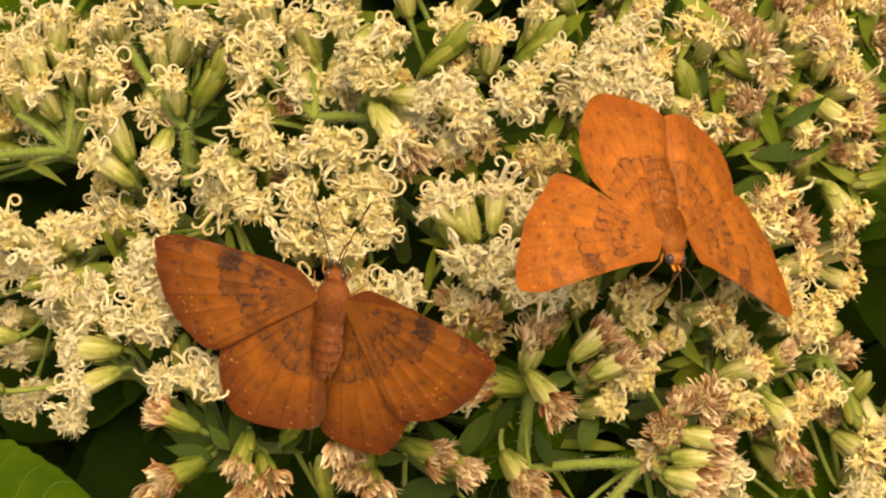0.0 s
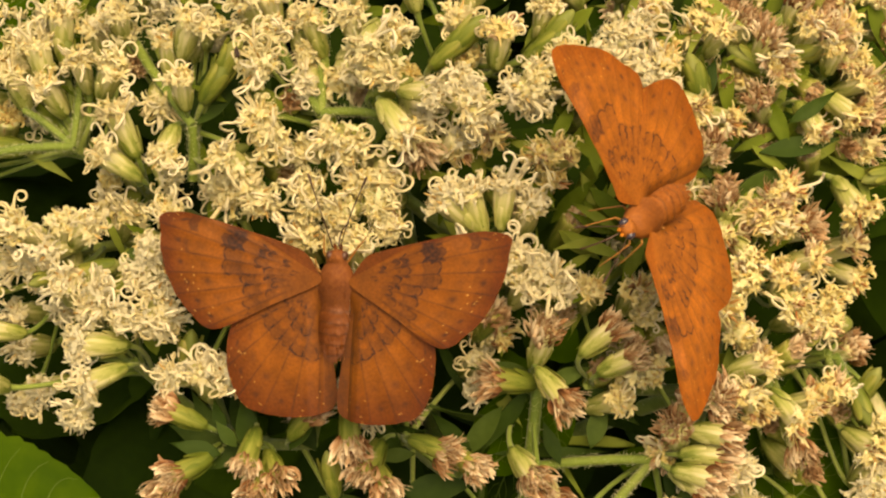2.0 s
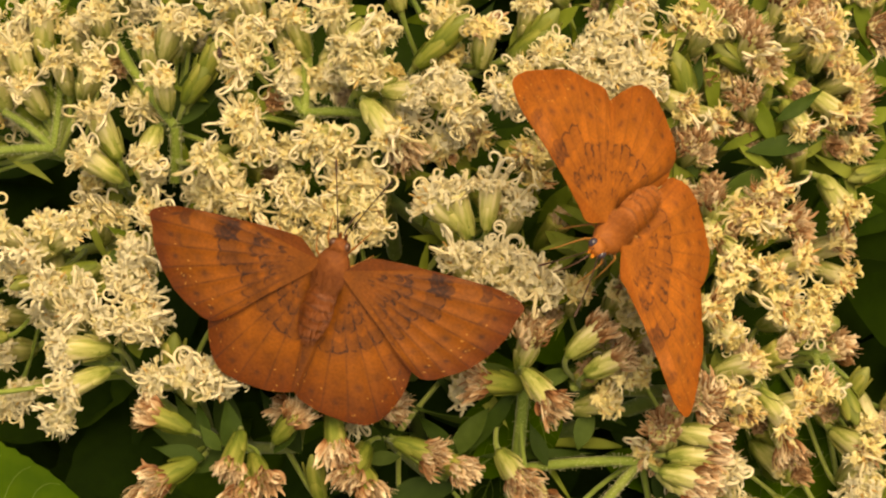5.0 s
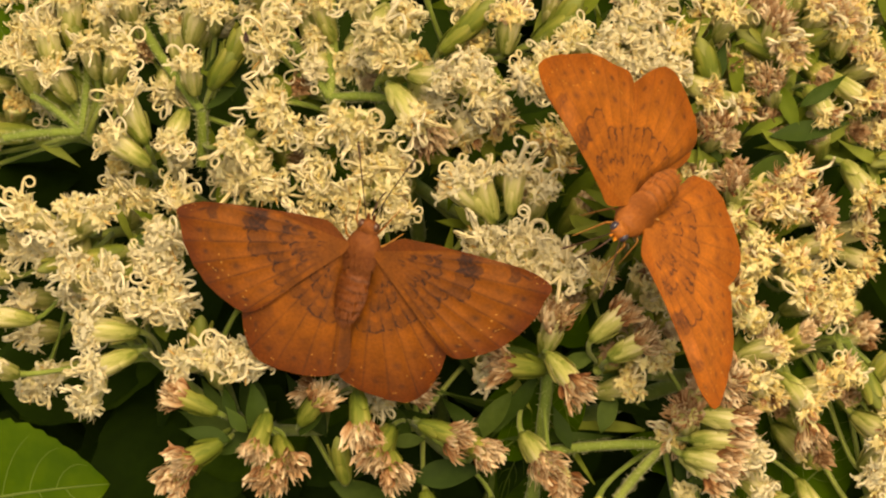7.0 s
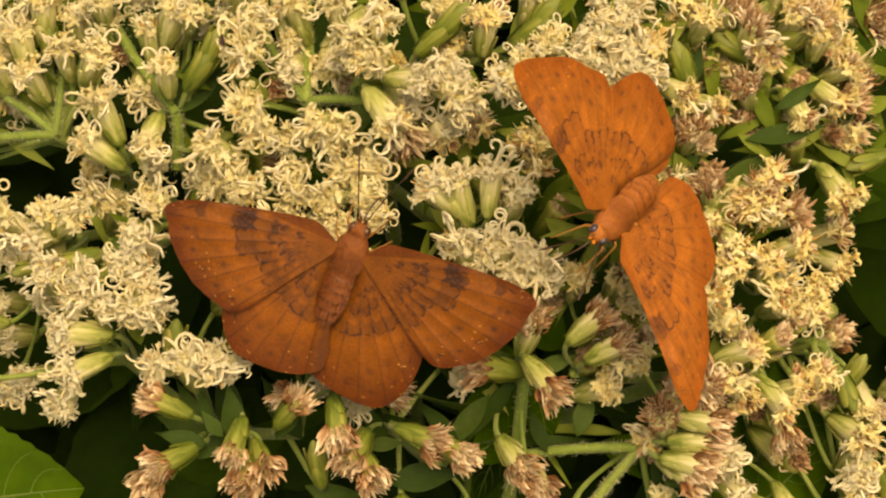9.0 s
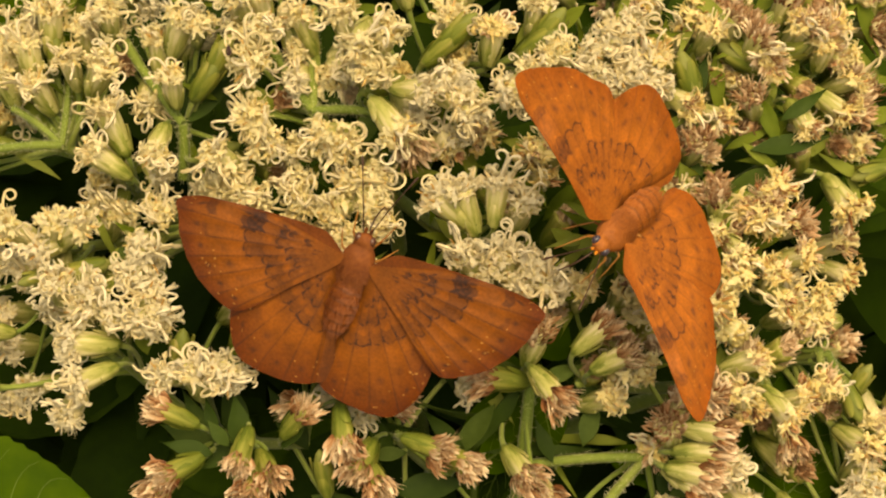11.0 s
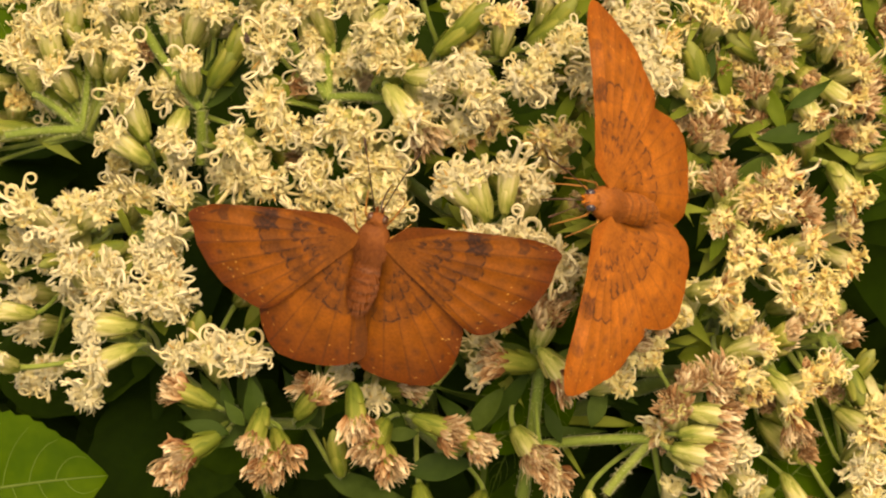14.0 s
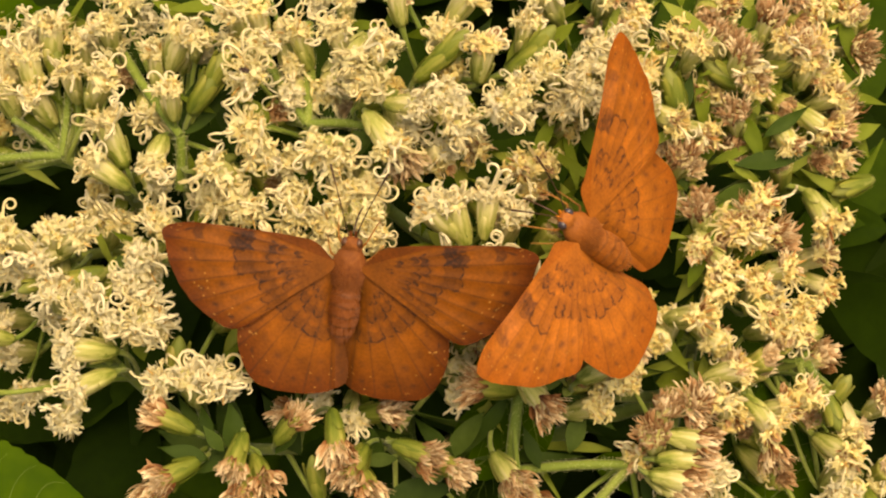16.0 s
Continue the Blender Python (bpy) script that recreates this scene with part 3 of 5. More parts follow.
def style_mesh(seed):
    """A pale style that forks into two arms; each rises, bows outward and ends in a coil or hook."""
    r = random.Random(seed)
    bm = bmesh.new()
    for arm in (0, 1):
        a, n = math.pi / 2, 22
        p = Vector((0, 0, 0.7))
        pts = [p.copy()]
        rise = r.uniform(1.0, 2.2)
        turns = r.choice((0.45, 0.6, 0.8, 1.0, 1.2, 1.4)) * 2 * math.pi
        loop = r.uniform(0.30, 0.58)
        bow = r.uniform(-0.2, 0.9)
        swing = Matrix.Rotation(arm * math.pi + r.uniform(-0.7, 0.7), 4, "Z")
        for i in range(n):
            s = i / n
            if s < 0.4:
                step = rise / (0.4 * n)
                a -= bow / (0.4 * n)
            else:
                step = turns / (0.6 * n) * loop * (1.25 - 0.6 * (s - 0.4) / 0.6)
                a -= turns / (0.6 * n)
            p = p + Vector((math.cos(a) * step, 0.03 * math.sin(i * 0.5 + seed) + (0.03 if s > 0.5 else 0), math.sin(a) * step))
            pts.append(swing @ p)
        tube(bm, pts, [0.135 * (1 - 0.35 * i / n) * (0.6 if i == n else 1) for i in range(n + 1)], 4)
    return mesh_of("style", bm, STYLE)


def dry_mesh(seed):
    """A shrivelled floret: a twisted, split straw with a frayed tip."""
    r = random.Random(seed)
    bm = bmesh.new()
    for k in range(8):
        x, y = r.uniform(-0.34, 0.34), r.uniform(-0.34, 0.34)
        ln = r.uniform(1.2, 2.9)
        kink = Vector((r.gauss(0, 0.34), r.gauss(0, 0.34), 0))
        pts = bez((x * 0.5, y * 0.5, 0), Vector((x, y, ln * 0.6)) + kink, Vector((x * 2.0, y * 2.0, ln)) - kink * 0.6, 5)
        w = r.uniform(0.08, 0.19)
        tube(bm, pts, [w * 0.8, w, w * 1.15, w * 1.3, w * 1.15, w * 0.35], 4, 0.38)
    return mesh_of("dry_floret", bm, DRY)


def bract_mesh(seed, ln, skin):
    """A narrow pointed scale that hugs the cup of a flower head, with a raised keel."""
    r = random.Random(seed)
    bm = bmesh.new()
    n = 8
    rows = []
    for i in range(n + 1):
        s = i / n
        half = 0.70 * math.sin(math.pi * (0.22 + 0.74 * s)) ** 0.6
        out = 0.80 + 0.54 * math.sin(1.6 * s)
        row = []
        for k in range(5):
            q = half * (k - 2) / 2
            rad = out + 0.05 - 0.06 * abs(k - 2) / 2 + (0.03 if k == 2 else 0)
            row.append(bm.verts.new((rad * math.cos(q), rad * math.sin(q), s * ln)))
        row.append(bm.verts.new(((out - 0.2), 0, s * ln)))
        rows.append(row)
    for a, b in zip(rows, rows[1:]):
        for k in range(6):
            bm.faces.new((a[k], a[(k + 1) % 6], b[(k + 1) % 6], b[k]))
    bm.faces.new(list(reversed(rows[0])))
    bm.faces.new(rows[-1])
    return mesh_of("bract", bm, skin)


def cup_mesh(seed, closed=False, skin=CUP_SKIN):
    bm = bmesh.new()
    top = [(1.26, 3.6), (1.42, 4.5), (1.30, 4.7)] if not closed else [(1.05, 3.6), (0.5, 4.7), (0.1, 5.1)]
    lathe(bm, [(0.38, -0.5), (0.74, 0.1), (1.02, 1.1), (1.18, 2.4)] + top, 16, 0.02, 8)
    r = random.Random(seed)
    for k in range(90):                     # short down on the cup
        z, q = r.uniform(-0.3, 3.4), r.uniform(0, 2 * math.pi)
        rad = 0.80 + 0.42 * math.sin(min(1.57, 0.5 * (z + 0.3)))
        p = Vector((rad * math.cos(q), rad * math.sin(q), z))
        tube(bm, [p, p + Vector((0.22 * math.cos(q), 0.22 * math.sin(q), r.uniform(0.0, 0.25)))], [0.022, 0.006], 3, cap=False)
    return mesh_of("cup", bm, BRACT if closed else skin)


FLORETS = {k: [floret_mesh(s, PETAL[k]) for s in range(10)] for k in PETAL}
PAPPI = [pappus_mesh(s, 72, 2.1, 68) for s in range(4)]
STRAWS = [pappus_mesh(s + 20, 70, 3.1, 40, STRAW) for s in range(4)]
ANTHERS = {"fresh": [anther_mesh(s, 4, ANTHER_PALE) for s in range(4)], "mellow": [anther_mesh(s, 5, ANTHER_PALE) for s in range(4)], "aging": [anther_mesh(s + 9, 8, ANTHER) for s in range(4)]}
STYLES = [style_mesh(s) for s in range(14)]
DRIES = [dry_mesh(s) for s in range(8)]
BRACTS = {skin: [bract_mesh(s, ln, skin) for s, ln in enumerate((4.2, 3.6, 2.6))] for skin in (CUP_SKIN, CUP_GREEN)}
DRY_CUP = cup_mesh(3, False, CUP_GREEN)
CUP, BUD = cup_mesh(1), cup_mesh(2, True)
LABELS = {
    "fresh": "cream-white flower head with curled styles and green bracts",
    "aging": "yellowing flower head with browning florets and green bracts",
    "dry": "withered flower head with brown and straw-coloured tuft",
    "bud": "closed green flower bud on a downy stalk",
}
rh = random.Random(11)
SPRAY = {
    "fresh": "spray of cream-white flower heads with curling styles",
    "aging": "spray of yellowing flower heads with browned florets",
    "dry": "spray of withered straw-brown flower heads with green cups",
}
sprays, ways = [], []


def down(bm, pts, radius, count, r):
    """Fine short hairs that stand off a stalk."""
    for i in range(count):
        s = r.random() * (len(pts) - 1)
        k = min(len(pts) - 2, int(s))
        p = pts[k].lerp(pts[k + 1], s - k)
        d = Vector((r.gauss(0, 1), r.gauss(0, 1), r.gauss(0, 1))).normalized()
        tube(bm, [p + d * radius * 0.7, p + d * (radius + r.uniform(0.10, 0.28))], [0.024, 0.007], 3, cap=False)


for i, n in enumerate(nodes):
    sp = new("flower_spray")
    sp.matrix_basis = FACE @ Matrix.Translation(n * MM)
    kind = "dry" if i in (5, 6, 7, 18, 20, 27, 28) else "aging" if n.x > 25 else "fresh"
    tagged(sp, SPRAY[kind], "flowers", "flower sprays of the shrub")
    f = min(FORKS, key=lambda q: (q - n).length)
    bm = bmesh.new()
    way = bez(f, (f + n) / 2 + Vector((rh.uniform(-2, 2), rh.uniform(-2, 2), -2)), n, 9)
    ways.append(way)
    tube(bm, [p - n for p in way], [0.75 - 0.02 * k for k in range(10)], 9)
    skin = len(bm.faces)
    down(bm, [p - n for p in way], 0.62, 150, rh)
    part("branch", downy_mesh("branch", bm, skin), sp)
    sprays.append(sp)


def flower_head(kind, u, v, w, facing, lean):
    """One flower head whose tuft is centred at (u, v, w) and looks towards facing, leaning from the viewer."""
    lean = lean + rh.uniform(-6, 6)
    m = aim(u, v, w, facing, lean, rh.uniform(0, 360))
    size = rh.uniform(0.88, 1.10)
    m = m @ mpose(0, 0, -5.0 * size if kind != "bud" else -3)
    base = (m @ Vector((0, 0, 0))) / MM
    near = min(range(len(nodes)), key=lambda i: (nodes[i] - base).length)
    node = nodes[near]
    head = part("flower_bud" if kind == "bud" else "flower_head", None, sprays[near], Matrix.Translation(-node * MM) @ m, LABELS[kind])
    head.scale = (size, size, size)
    skin = CUP_GREEN if kind == "bud" or (kind == "dry" and u < 9) else CUP_SKIN
    slim = rh.uniform(0.82, 0.95)
    body = Matrix.Diagonal((slim, slim, 1, 1))
    part("cup", BUD if kind == "bud" else DRY_CUP if skin is CUP_GREEN else CUP, head, body)
    for k in range(5):
        part("bract", BRACTS[skin][k % 2], head, body @ mpose(0, 0, 0.1 + 0.25 * (k % 2), 0, 0, 72 * k + rh.uniform(-9, 9)))
    for k in range(2):
        part("bract", BRACTS[skin][2], head, body @ mpose(0, 0, -0.1, 0, 3, 180 * k + rh.uniform(-20, 20)))
    # stalk from the cup to the nearest branching of the shrub
    inv = m.inverted()
    way = ways[near]
    hold = way[rh.choice((9, 9, 8, 8, 7))].lerp(way[7], rh.uniform(0, 0.5))
    goal = inv @ (hold * MM) / MM / size
    bm = bmesh.new()
    ln = goal.length
    line = bez((0, 0, 0.1), (0, 0, -min(2.5, ln * 0.4)), goal, 8)
    thick = rh.uniform(0.8, 1.1)
    tube(bm, line, [thick * r for r in (0.48, 0.36, 0.30, 0.28, 0.27, 0.28, 0.29, 0.32, 0.38)], 7)
    bare = len(bm.faces)
    down(bm, line, 0.29 * thick, 26, rh)
    part("stalk", downy_mesh("stalk", bm, bare), head)
    if kind == "bud":
        return head
    if kind == "dry":
        part("pappus", rh.choice(STRAWS), head, mpose(0, 0, 3.3, 0, 0, rh.uniform(0, 360)))
        for k in range(17):
            a = math.sqrt((k + 0.5) / 17) * 24
            part("dry_floret", rh.choice(DRIES), head, mpose(0, 0, 3.3) @ pose(0, 0, 0, 0, 0, k * 137.5) @ pose(0.040 * MM * a, 0, 0, 0, a + rh.uniform(-9, 10), 0) @ pose(0, 0, 0, 0, 0, rh.uniform(0, 360)) @ Matrix.Scale(rh.uniform(0.85, 1.15), 4))
        return head
    part("pappus", rh.choice(PAPPI), head, mpose(0, 0, 3.9, 0, 0, rh.uniform(0, 360)))
    n = 13
    petal = "mellow" if kind == "fresh" and v > 2 and u < 14 and not (-2 < u < 12 and v < 19) else kind
    for k in range(n):
        a = math.sqrt((k + 0.4) / n) * 60 + rh.uniform(-8, 8)
        fm = mpose(0, 0, 3.9) @ pose(0, 0, 0, 0, 0, k * 137.5 + rh.uniform(-12, 12)) @ pose(0.010 * MM * a, 0, 0, 0, a, 0) @ mpose(0, 0, rh.uniform(-0.3, 0.6)) @ pose(0, 0, 0, 0, 0, rh.uniform(0, 360))
        if kind == "aging" and rh.random() < (0.30 if v > 2 else 0.14):
            part("dry_floret", rh.choice(DRIES), head, fm @ Matrix.Scale(rh.uniform(0.65, 0.9), 4))
        else:
            part("floret", rh.choice(FLORETS[petal]), head, fm @ Matrix.Scale(rh.uniform(0.85, 1.25), 4))
    part("stamen_tuft", rh.choice(ANTHERS[petal]), head, mpose(0, 0, 3.9, 0, 0, rh.uniform(0, 360)), "tan stamens")
    if kind == "fresh":
        ns = rh.choice((2, 3, 4, 4))
    else:
        ns = rh.choice((0, 1, 2))
    for k in range(ns):
        a = rh.uniform(15, 80)
        part("style", rh.choice(STYLES), head, mpose(0, 0, 3.9) @ pose(0, 0, 0, 0, 0, rh.uniform(0, 360)) @ pose(0, 0, 0, 0, a, 0) @ pose(0, 0, 0, 0, 0, rh.uniform(0, 360)) @ Matrix.Scale(rh.uniform(0.9, 1.45), 4))
    return head


flower_head("fresh", -42.8, 23.9, -10.7, 100, 60)
flower_head("fresh", -45.9, 20.8, -12.3, 110, 60)
flower_head("fresh", -42.1, 19.5, -10.2, 120, 45)
flower_head("fresh", -37.8, 21.8, -8.1, 100, 40)
flower_head("fresh", -33.6, 21.1, -6.2, 60, 40)
flower_head("fresh", -26.5, 19.6, -3.4, 95, 50)
flower_head("fresh", -33.8, 16.3, -6.1, 115, 70)
flower_head("fresh", -35.3, 11.9, -6.5, 145, 70)
flower_head("fresh", -28.3, 11.0, -3.8, 255, 45)
flower_head("fresh", -29.7, 16.6, -9.5, 270, 50)
flower_head("fresh", -36.6, 25.7, -11.6, 90, 50)
flower_head("fresh", -33.5, 25.4, -11.2, 80, 40)
flower_head("fresh", -28.3, 24.2, -8.1, 90, 50)
flower_head("fresh", -24.6, 24.7, -6.8, 70, 40)
flower_head("fresh", -17.5, 21.4, -0.9, 60, 45)
flower_head("fresh", -16.4, 24.1, -0.7, 60, 40)
flower_head("fresh", -18.6, 19.7, -1.2, 240, 30)
flower_head("fresh", -17.8, 15.3, -1.0, 85, 30)
flower_head("fresh", -16.8, 12.3, -0.7, 280, 35)
flower_head("fresh", -22.0, 11.4, -1.9, 150, 45)
flower_head("fresh", -20.1, 9.1, -3.3, 270, 30)
flower_head("fresh", -21.7, 7.0, -4.6, 240, 30)
flower_head("fresh", -18.0, 6.5, -2.8, 300, 25)
flower_head("fresh", -27.5, 5.6, -3.1, 80, 25)
flower_head("fresh", -29.9, 1.9, -3.4, 200, 30)
flower_head("fresh", -35.7, 6.2, -13.0, 180, 40)
flower_head("fresh", -32.7, 5.8, -11.8, 60, 40)
flower_head("fresh", -39.1, 4.5, -7.1, 70, 45)
flower_head("fresh", -45.0, 4.1, -9.6, 150, 50)
flower_head("fresh", -41.1, 1.2, -7.2, 200, 40)
flower_head("fresh", -35.9, 4.1, -5.8, 40, 40)
flower_head("fresh", -11.1, 12.8, 0.3, 200, 45)
flower_head("fresh", -8.3, 11.8, -0.4, 330, 40)
flower_head("fresh", -7.3, 21.6, 1.7, 245, 40)
flower_head("fresh", -3.9, 23.6, 0.9, 60, 40)
flower_head("fresh", -5.4, 19.2, 0.8, 280, 40)
flower_head("fresh", -2.8, 12.7, 2.0, 305, 60)
flower_head("fresh", -5.4, 8.6, -1.2, 270, 30)
flower_head("fresh", -8.4, 8.2, -2.4, 200, 30)
flower_head("fresh", -5.7, 5.5, 0.8, 300, 30)
flower_head("fresh", -9.9, 5.2, -0.5, 200, 30)
flower_head("fresh", -13.0, 6.1, -1.9, 180, 30)
flower_head("fresh", -4.5, 3.6, -0.1, 320, 30)
flower_head("fresh", -13.3, 8.7, -3.0, 90, 30)
flower_head("fresh", 0.1, 17.4, 2.0, 355, 50)
flower_head("fresh", 3.8, 16.1, 0.9, 335, 50)
flower_head("fresh", 2.7, 18.6, 1.0, 20, 40)
flower_head("fresh", 4.8, 14.6, 0.9, 310, 50)
flower_head("fresh", 0.5, 7.0, 2.0, 140, 65)
flower_head("fresh", 3.3, 7.7, 1.9, 108, 65)
flower_head("fresh", 7.0, 8.6, 1.7, 86, 75)
flower_head("fresh", 9.6, 6.4, 0.5, 75, 40)
flower_head("fresh", 3.3, 1.2, 1.9, 120, 40)
flower_head("fresh", 7.8, 1.5, 0.7, 90, 40)
flower_head("fresh", 10.4, 19.8, 0.3, 60, 40)
flower_head("fresh", 8.2, 17.2, 0.6, 230, 30)
flower_head("fresh", 10.2, 16.8, -1.6, 300, 30)
flower_head("fresh", -8.2, 2.9, 0.7, 100, 40)
flower_head("fresh", -13.9, 3.3, -3.0, 120, 30)
flower_head("fresh", 16.5, 21.9, -0.7, 120, 35)
flower_head("fresh", 18.9, 23.9, -1.3, 90, 30)
flower_head("fresh", 20.6, 20.9, -1.7, 30, 30)
flower_head("fresh", 16.6, 19.0, -0.7, 200, 30)
flower_head("fresh", 21.8, 19.1, -2.0, 330, 30)
flower_head("fresh", 21.2, 24.7, -1.9, 40, 40)
flower_head("fresh", 23.6, 17.8, -2.5, 320, 40)
flower_head("fresh", 19.3, 18.5, -1.3, 270, 25)
flower_head("fresh", 14.9, 18.1, -2.4, 180, 30)
flower_head("fresh", -43.1, -1.1, -12.3, 180, 30)
flower_head("fresh", -38.6, -1.7, -5.6, 90, 30)
flower_head("fresh", -34.8, -2.3, -4.2, 60, 40)
flower_head("fresh", -40.3, -4.8, -11.5, 180, 30)
flower_head("fresh", -35.8, -4.6, -4.1, 100, 25)
flower_head("fresh", -32.2, -5.2, -3.1, 60, 30)
flower_head("fresh", -28.1, -2.8, -2.4, 40, 40)
flower_head("fresh", -29.1, -6.3, -2.2, 300, 30)
flower_head("fresh", -27.0, -5.7, -1.8, 340, 40)
flower_head("fresh", -36.9, -8.2, -2.9, 178, 60)
flower_head("fresh", -36.0, -12.4, -1.3, 205, 55)
flower_head("fresh", -37.0, -16.0, -3.3, 250, 40)
flower_head("fresh", -43.7, -13.9, -17.1, 200, 40)
flower_head("fresh", -46.0, -15.5, -18.6, 240, 40)
flower_head("fresh", -27.4, -11.5, -1.5, 180, 45)
flower_head("fresh", -24.0, -10.4, -1.0, 100, 35)
flower_head("fresh", -21.4, -10.4, -0.6, 60, 40)
flower_head("fresh", -19.7, -11.7, -0.3, 320, 40)
flower_head("fresh", -30.7, -1.2, -3.2, 230, 30)
flower_head("fresh", -28.6, 0.6, -2.9, 300, 30)
flower_head("fresh", -46.8, -5.4, -18.5, 180, 40)
flower_head("fresh", -46.3, -9.1, -18.5, 180, 40)
flower_head("fresh", 11.5, -1.1, 0.4, 350, 45)
flower_head("fresh", 9.2, -1.7, 0.6, 60, 35)
flower_head("fresh", 5.5, -0.5, 0.9, 200, 30)
flower_head("fresh", -7.0, -15.8, -4.2, 270, 40)
flower_head("fresh", 20.9, -10.5, -4.5, 330, 40)
flower_head("fresh", 31.5, -21.0, -1.0, 340, 60)
flower_head("fresh", 32.8, -25.0, -2.2, 320, 50)
flower_head("fresh", 45.2, -23.4, -7.0, 250, 40)
flower_head("fresh", 46.3, -19.9, -7.5, 60, 40)
flower_head("fresh", -46.1, 0.1, -13.9, 180, 40)
flower_head("fresh", -10.7, 3.0, -2.6, 120, 40)
flower_head("fresh", -1.4, 14.6, -3.0, 300, 40)
flower_head("fresh", -14.3, 11.8, -4.2, 180, 40)
flower_head("fresh", -19.7, 24.8, -5.5, 60, 30)
flower_head("fresh", -13.2, 21.9, -6.1, 300, 40)
flower_head("fresh", -9.7, 18.9, -5.6, 270, 40)
flower_head("fresh", 13.0, 21.9, -0.1, 120, 40)
flower_head("fresh", -45.9, 25.4, -15.4, 110, 40)
flower_head("fresh", 38.0, -1.7, -8.4, 20, 40)
flower_head("aging", 6.7, 24.2, 0.7, 80, 45)
flower_head("aging", 10.2, 11.4, -2.6, 200, 40)
flower_head("aging", 12.6, 12.3, -3.0, 100, 30)
flower_head("aging", 2.1, 11.8, -4.0, 270, 30)
flower_head("aging", 5.9, 13.2, -4.2, 300, 30)
flower_head("aging", 29.7, 24.7, -4.6, 60, 40)
flower_head("aging", 35.7, 21.6, -7.1, 300, 45)
flower_head("aging", 40.0, 25.9, -9.2, 60, 40)
flower_head("aging", 42.6, 23.9, -10.5, 80, 40)
flower_head("aging", 43.7, 25.8, -11.1, 60, 40)
flower_head("aging", 45.0, 21.9, -11.8, 330, 45)
flower_head("aging", 31.1, 14.9, -5.9, 330, 40)
flower_head("aging", 44.9, 15.9, -11.5, 320, 60)
flower_head("aging", 34.6, 6.5, -5.6, 200, 40)
flower_head("aging", 37.3, 8.3, -6.9, 30, 40)
flower_head("aging", 29.5, 2.9, -3.4, 250, 30)
flower_head("aging", 32.5, 0.5, -4.0, 300, 30)
flower_head("aging", 30.0, -4.1, -2.7, 10, 40)
flower_head("aging", 32.2, -0.8, -3.7, 60, 30)
flower_head("aging", 36.2, -0.5, -5.0, 80, 35)
flower_head("aging", 37.7, -4.2, -4.8, 320, 35)
flower_head("aging", 42.0, -3.4, -9.4, 60, 30)
flower_head("aging", 41.6, -6.3, -9.2, 300, 30)
flower_head("aging", 34.4, -9.6, -3.1, 20, 60)
flower_head("aging", 39.6, -13.5, -4.0, 20, 55)
flower_head("aging", 41.8, -12.3, -4.7, 40, 50)
flower_head("aging", 31.5, -12.8, -1.2, 120, 40)
flower_head("aging", 33.5, -15.1, -2.5, 300, 35)
flower_head("aging", 37.5, -16.2, -2.4, 310, 55)
flower_head("aging", 23.2, -19.3, -4.6, 200, 40)
flower_head("aging", 22.3, -11.0, -3.0, 330, 40)
flower_head("aging", 12.1, 9.5, -4.9, 60, 30)
flower_head("aging", 27.2, 25.1, -7.7, 70, 40)
flower_head("aging", 46.7, 20.2, -12.8, 20, 50)
flower_head("aging", 39.1, -5.3, -8.0, 20, 40)
flower_head("aging", 26.5, 8.4, -7.0, 60, 30)
flower_head("aging", 20.9, -2.2, -3.0, 60, 30)
flower_head("aging", 16.0, -2.0, -3.2, 80, 30)
flower_head("aging", 6.8, -7.0, -5.2, 30, 30)
flower_head("aging", 3.3, -5.8, -5.0, 200, 30)
flower_head("aging", 31.8, -7.1, -6.8, 300, 30)
flower_head("aging", 40.1, 1.2, -6.8, 20, 50)
flower_head("aging", 23.7, 22.0, -2.6, 60, 40)
flower_head("dry", 34.7, 24.4, -5.7, 70, 40)
flower_head("aging", 36.7, 20.8, -7.5, 330, 50)
flower_head("dry", 33.4, 17.9, -6.0, 120, 35)
flower_head("aging", 27.5, 16.1, -3.7, 330, 45)
flower_head("dry", 27.7, 12.9, -3.6, 80, 20)
flower_head("aging", 40.4, 13.8, -8.0, 300, 65)
flower_head("dry", 47.2, 16.8, -12.9, 20, 50)
flower_head("aging", 30.5, 20.8, -9.9, 90, 40)
flower_head("dry", 29.6, 7.5, -3.9, 100, 40)
flower_head("aging", 36.1, 4.1, -5.8, 270, 30)
flower_head("dry", 40.0, 4.6, -9.5, 20, 60)
flower_head("aging", 45.2, 5.5, -10.1, 300, 55)
flower_head("dry", 35.8, 6.9, -6.1, 60, 45)
flower_head("dry", -27.8, -14.4, -0.5, 155, 72)
flower_head("dry", -27.1, -21.7, -0.2, 205, 65)
flower_head("dry", -28.0, -23.9, -1.3, 230, 60)
flower_head("dry", -19.2, -20.5, 0.9, 255, 50)
flower_head("dry", -15.6, -21.8, 0.3, 300, 40)
flower_head("dry", -12.1, -14.4, 0.5, 50, 55)
flower_head("dry", -8.2, -18.8, 1.8, 280, 55)
flower_head("dry", -7.4, -21.4, 0.8, 240, 50)
flower_head("dry", -4.7, -22.9, 0.9, 300, 50)
flower_head("dry", 1.8, -18.8, 2.0, 343, 70)
flower_head("dry", 4.5, -20.6, 0.9, 330, 55)
flower_head("dry", 11.2, -6.2, 1.5, 75, 45)
flower_head("dry", 13.5, -14.1, 2.4, 310, 60)
flower_head("dry", 10.6, -22.1, 0.7, 310, 50)
flower_head("dry", 12.5, -24.1, 0.5, 300, 50)
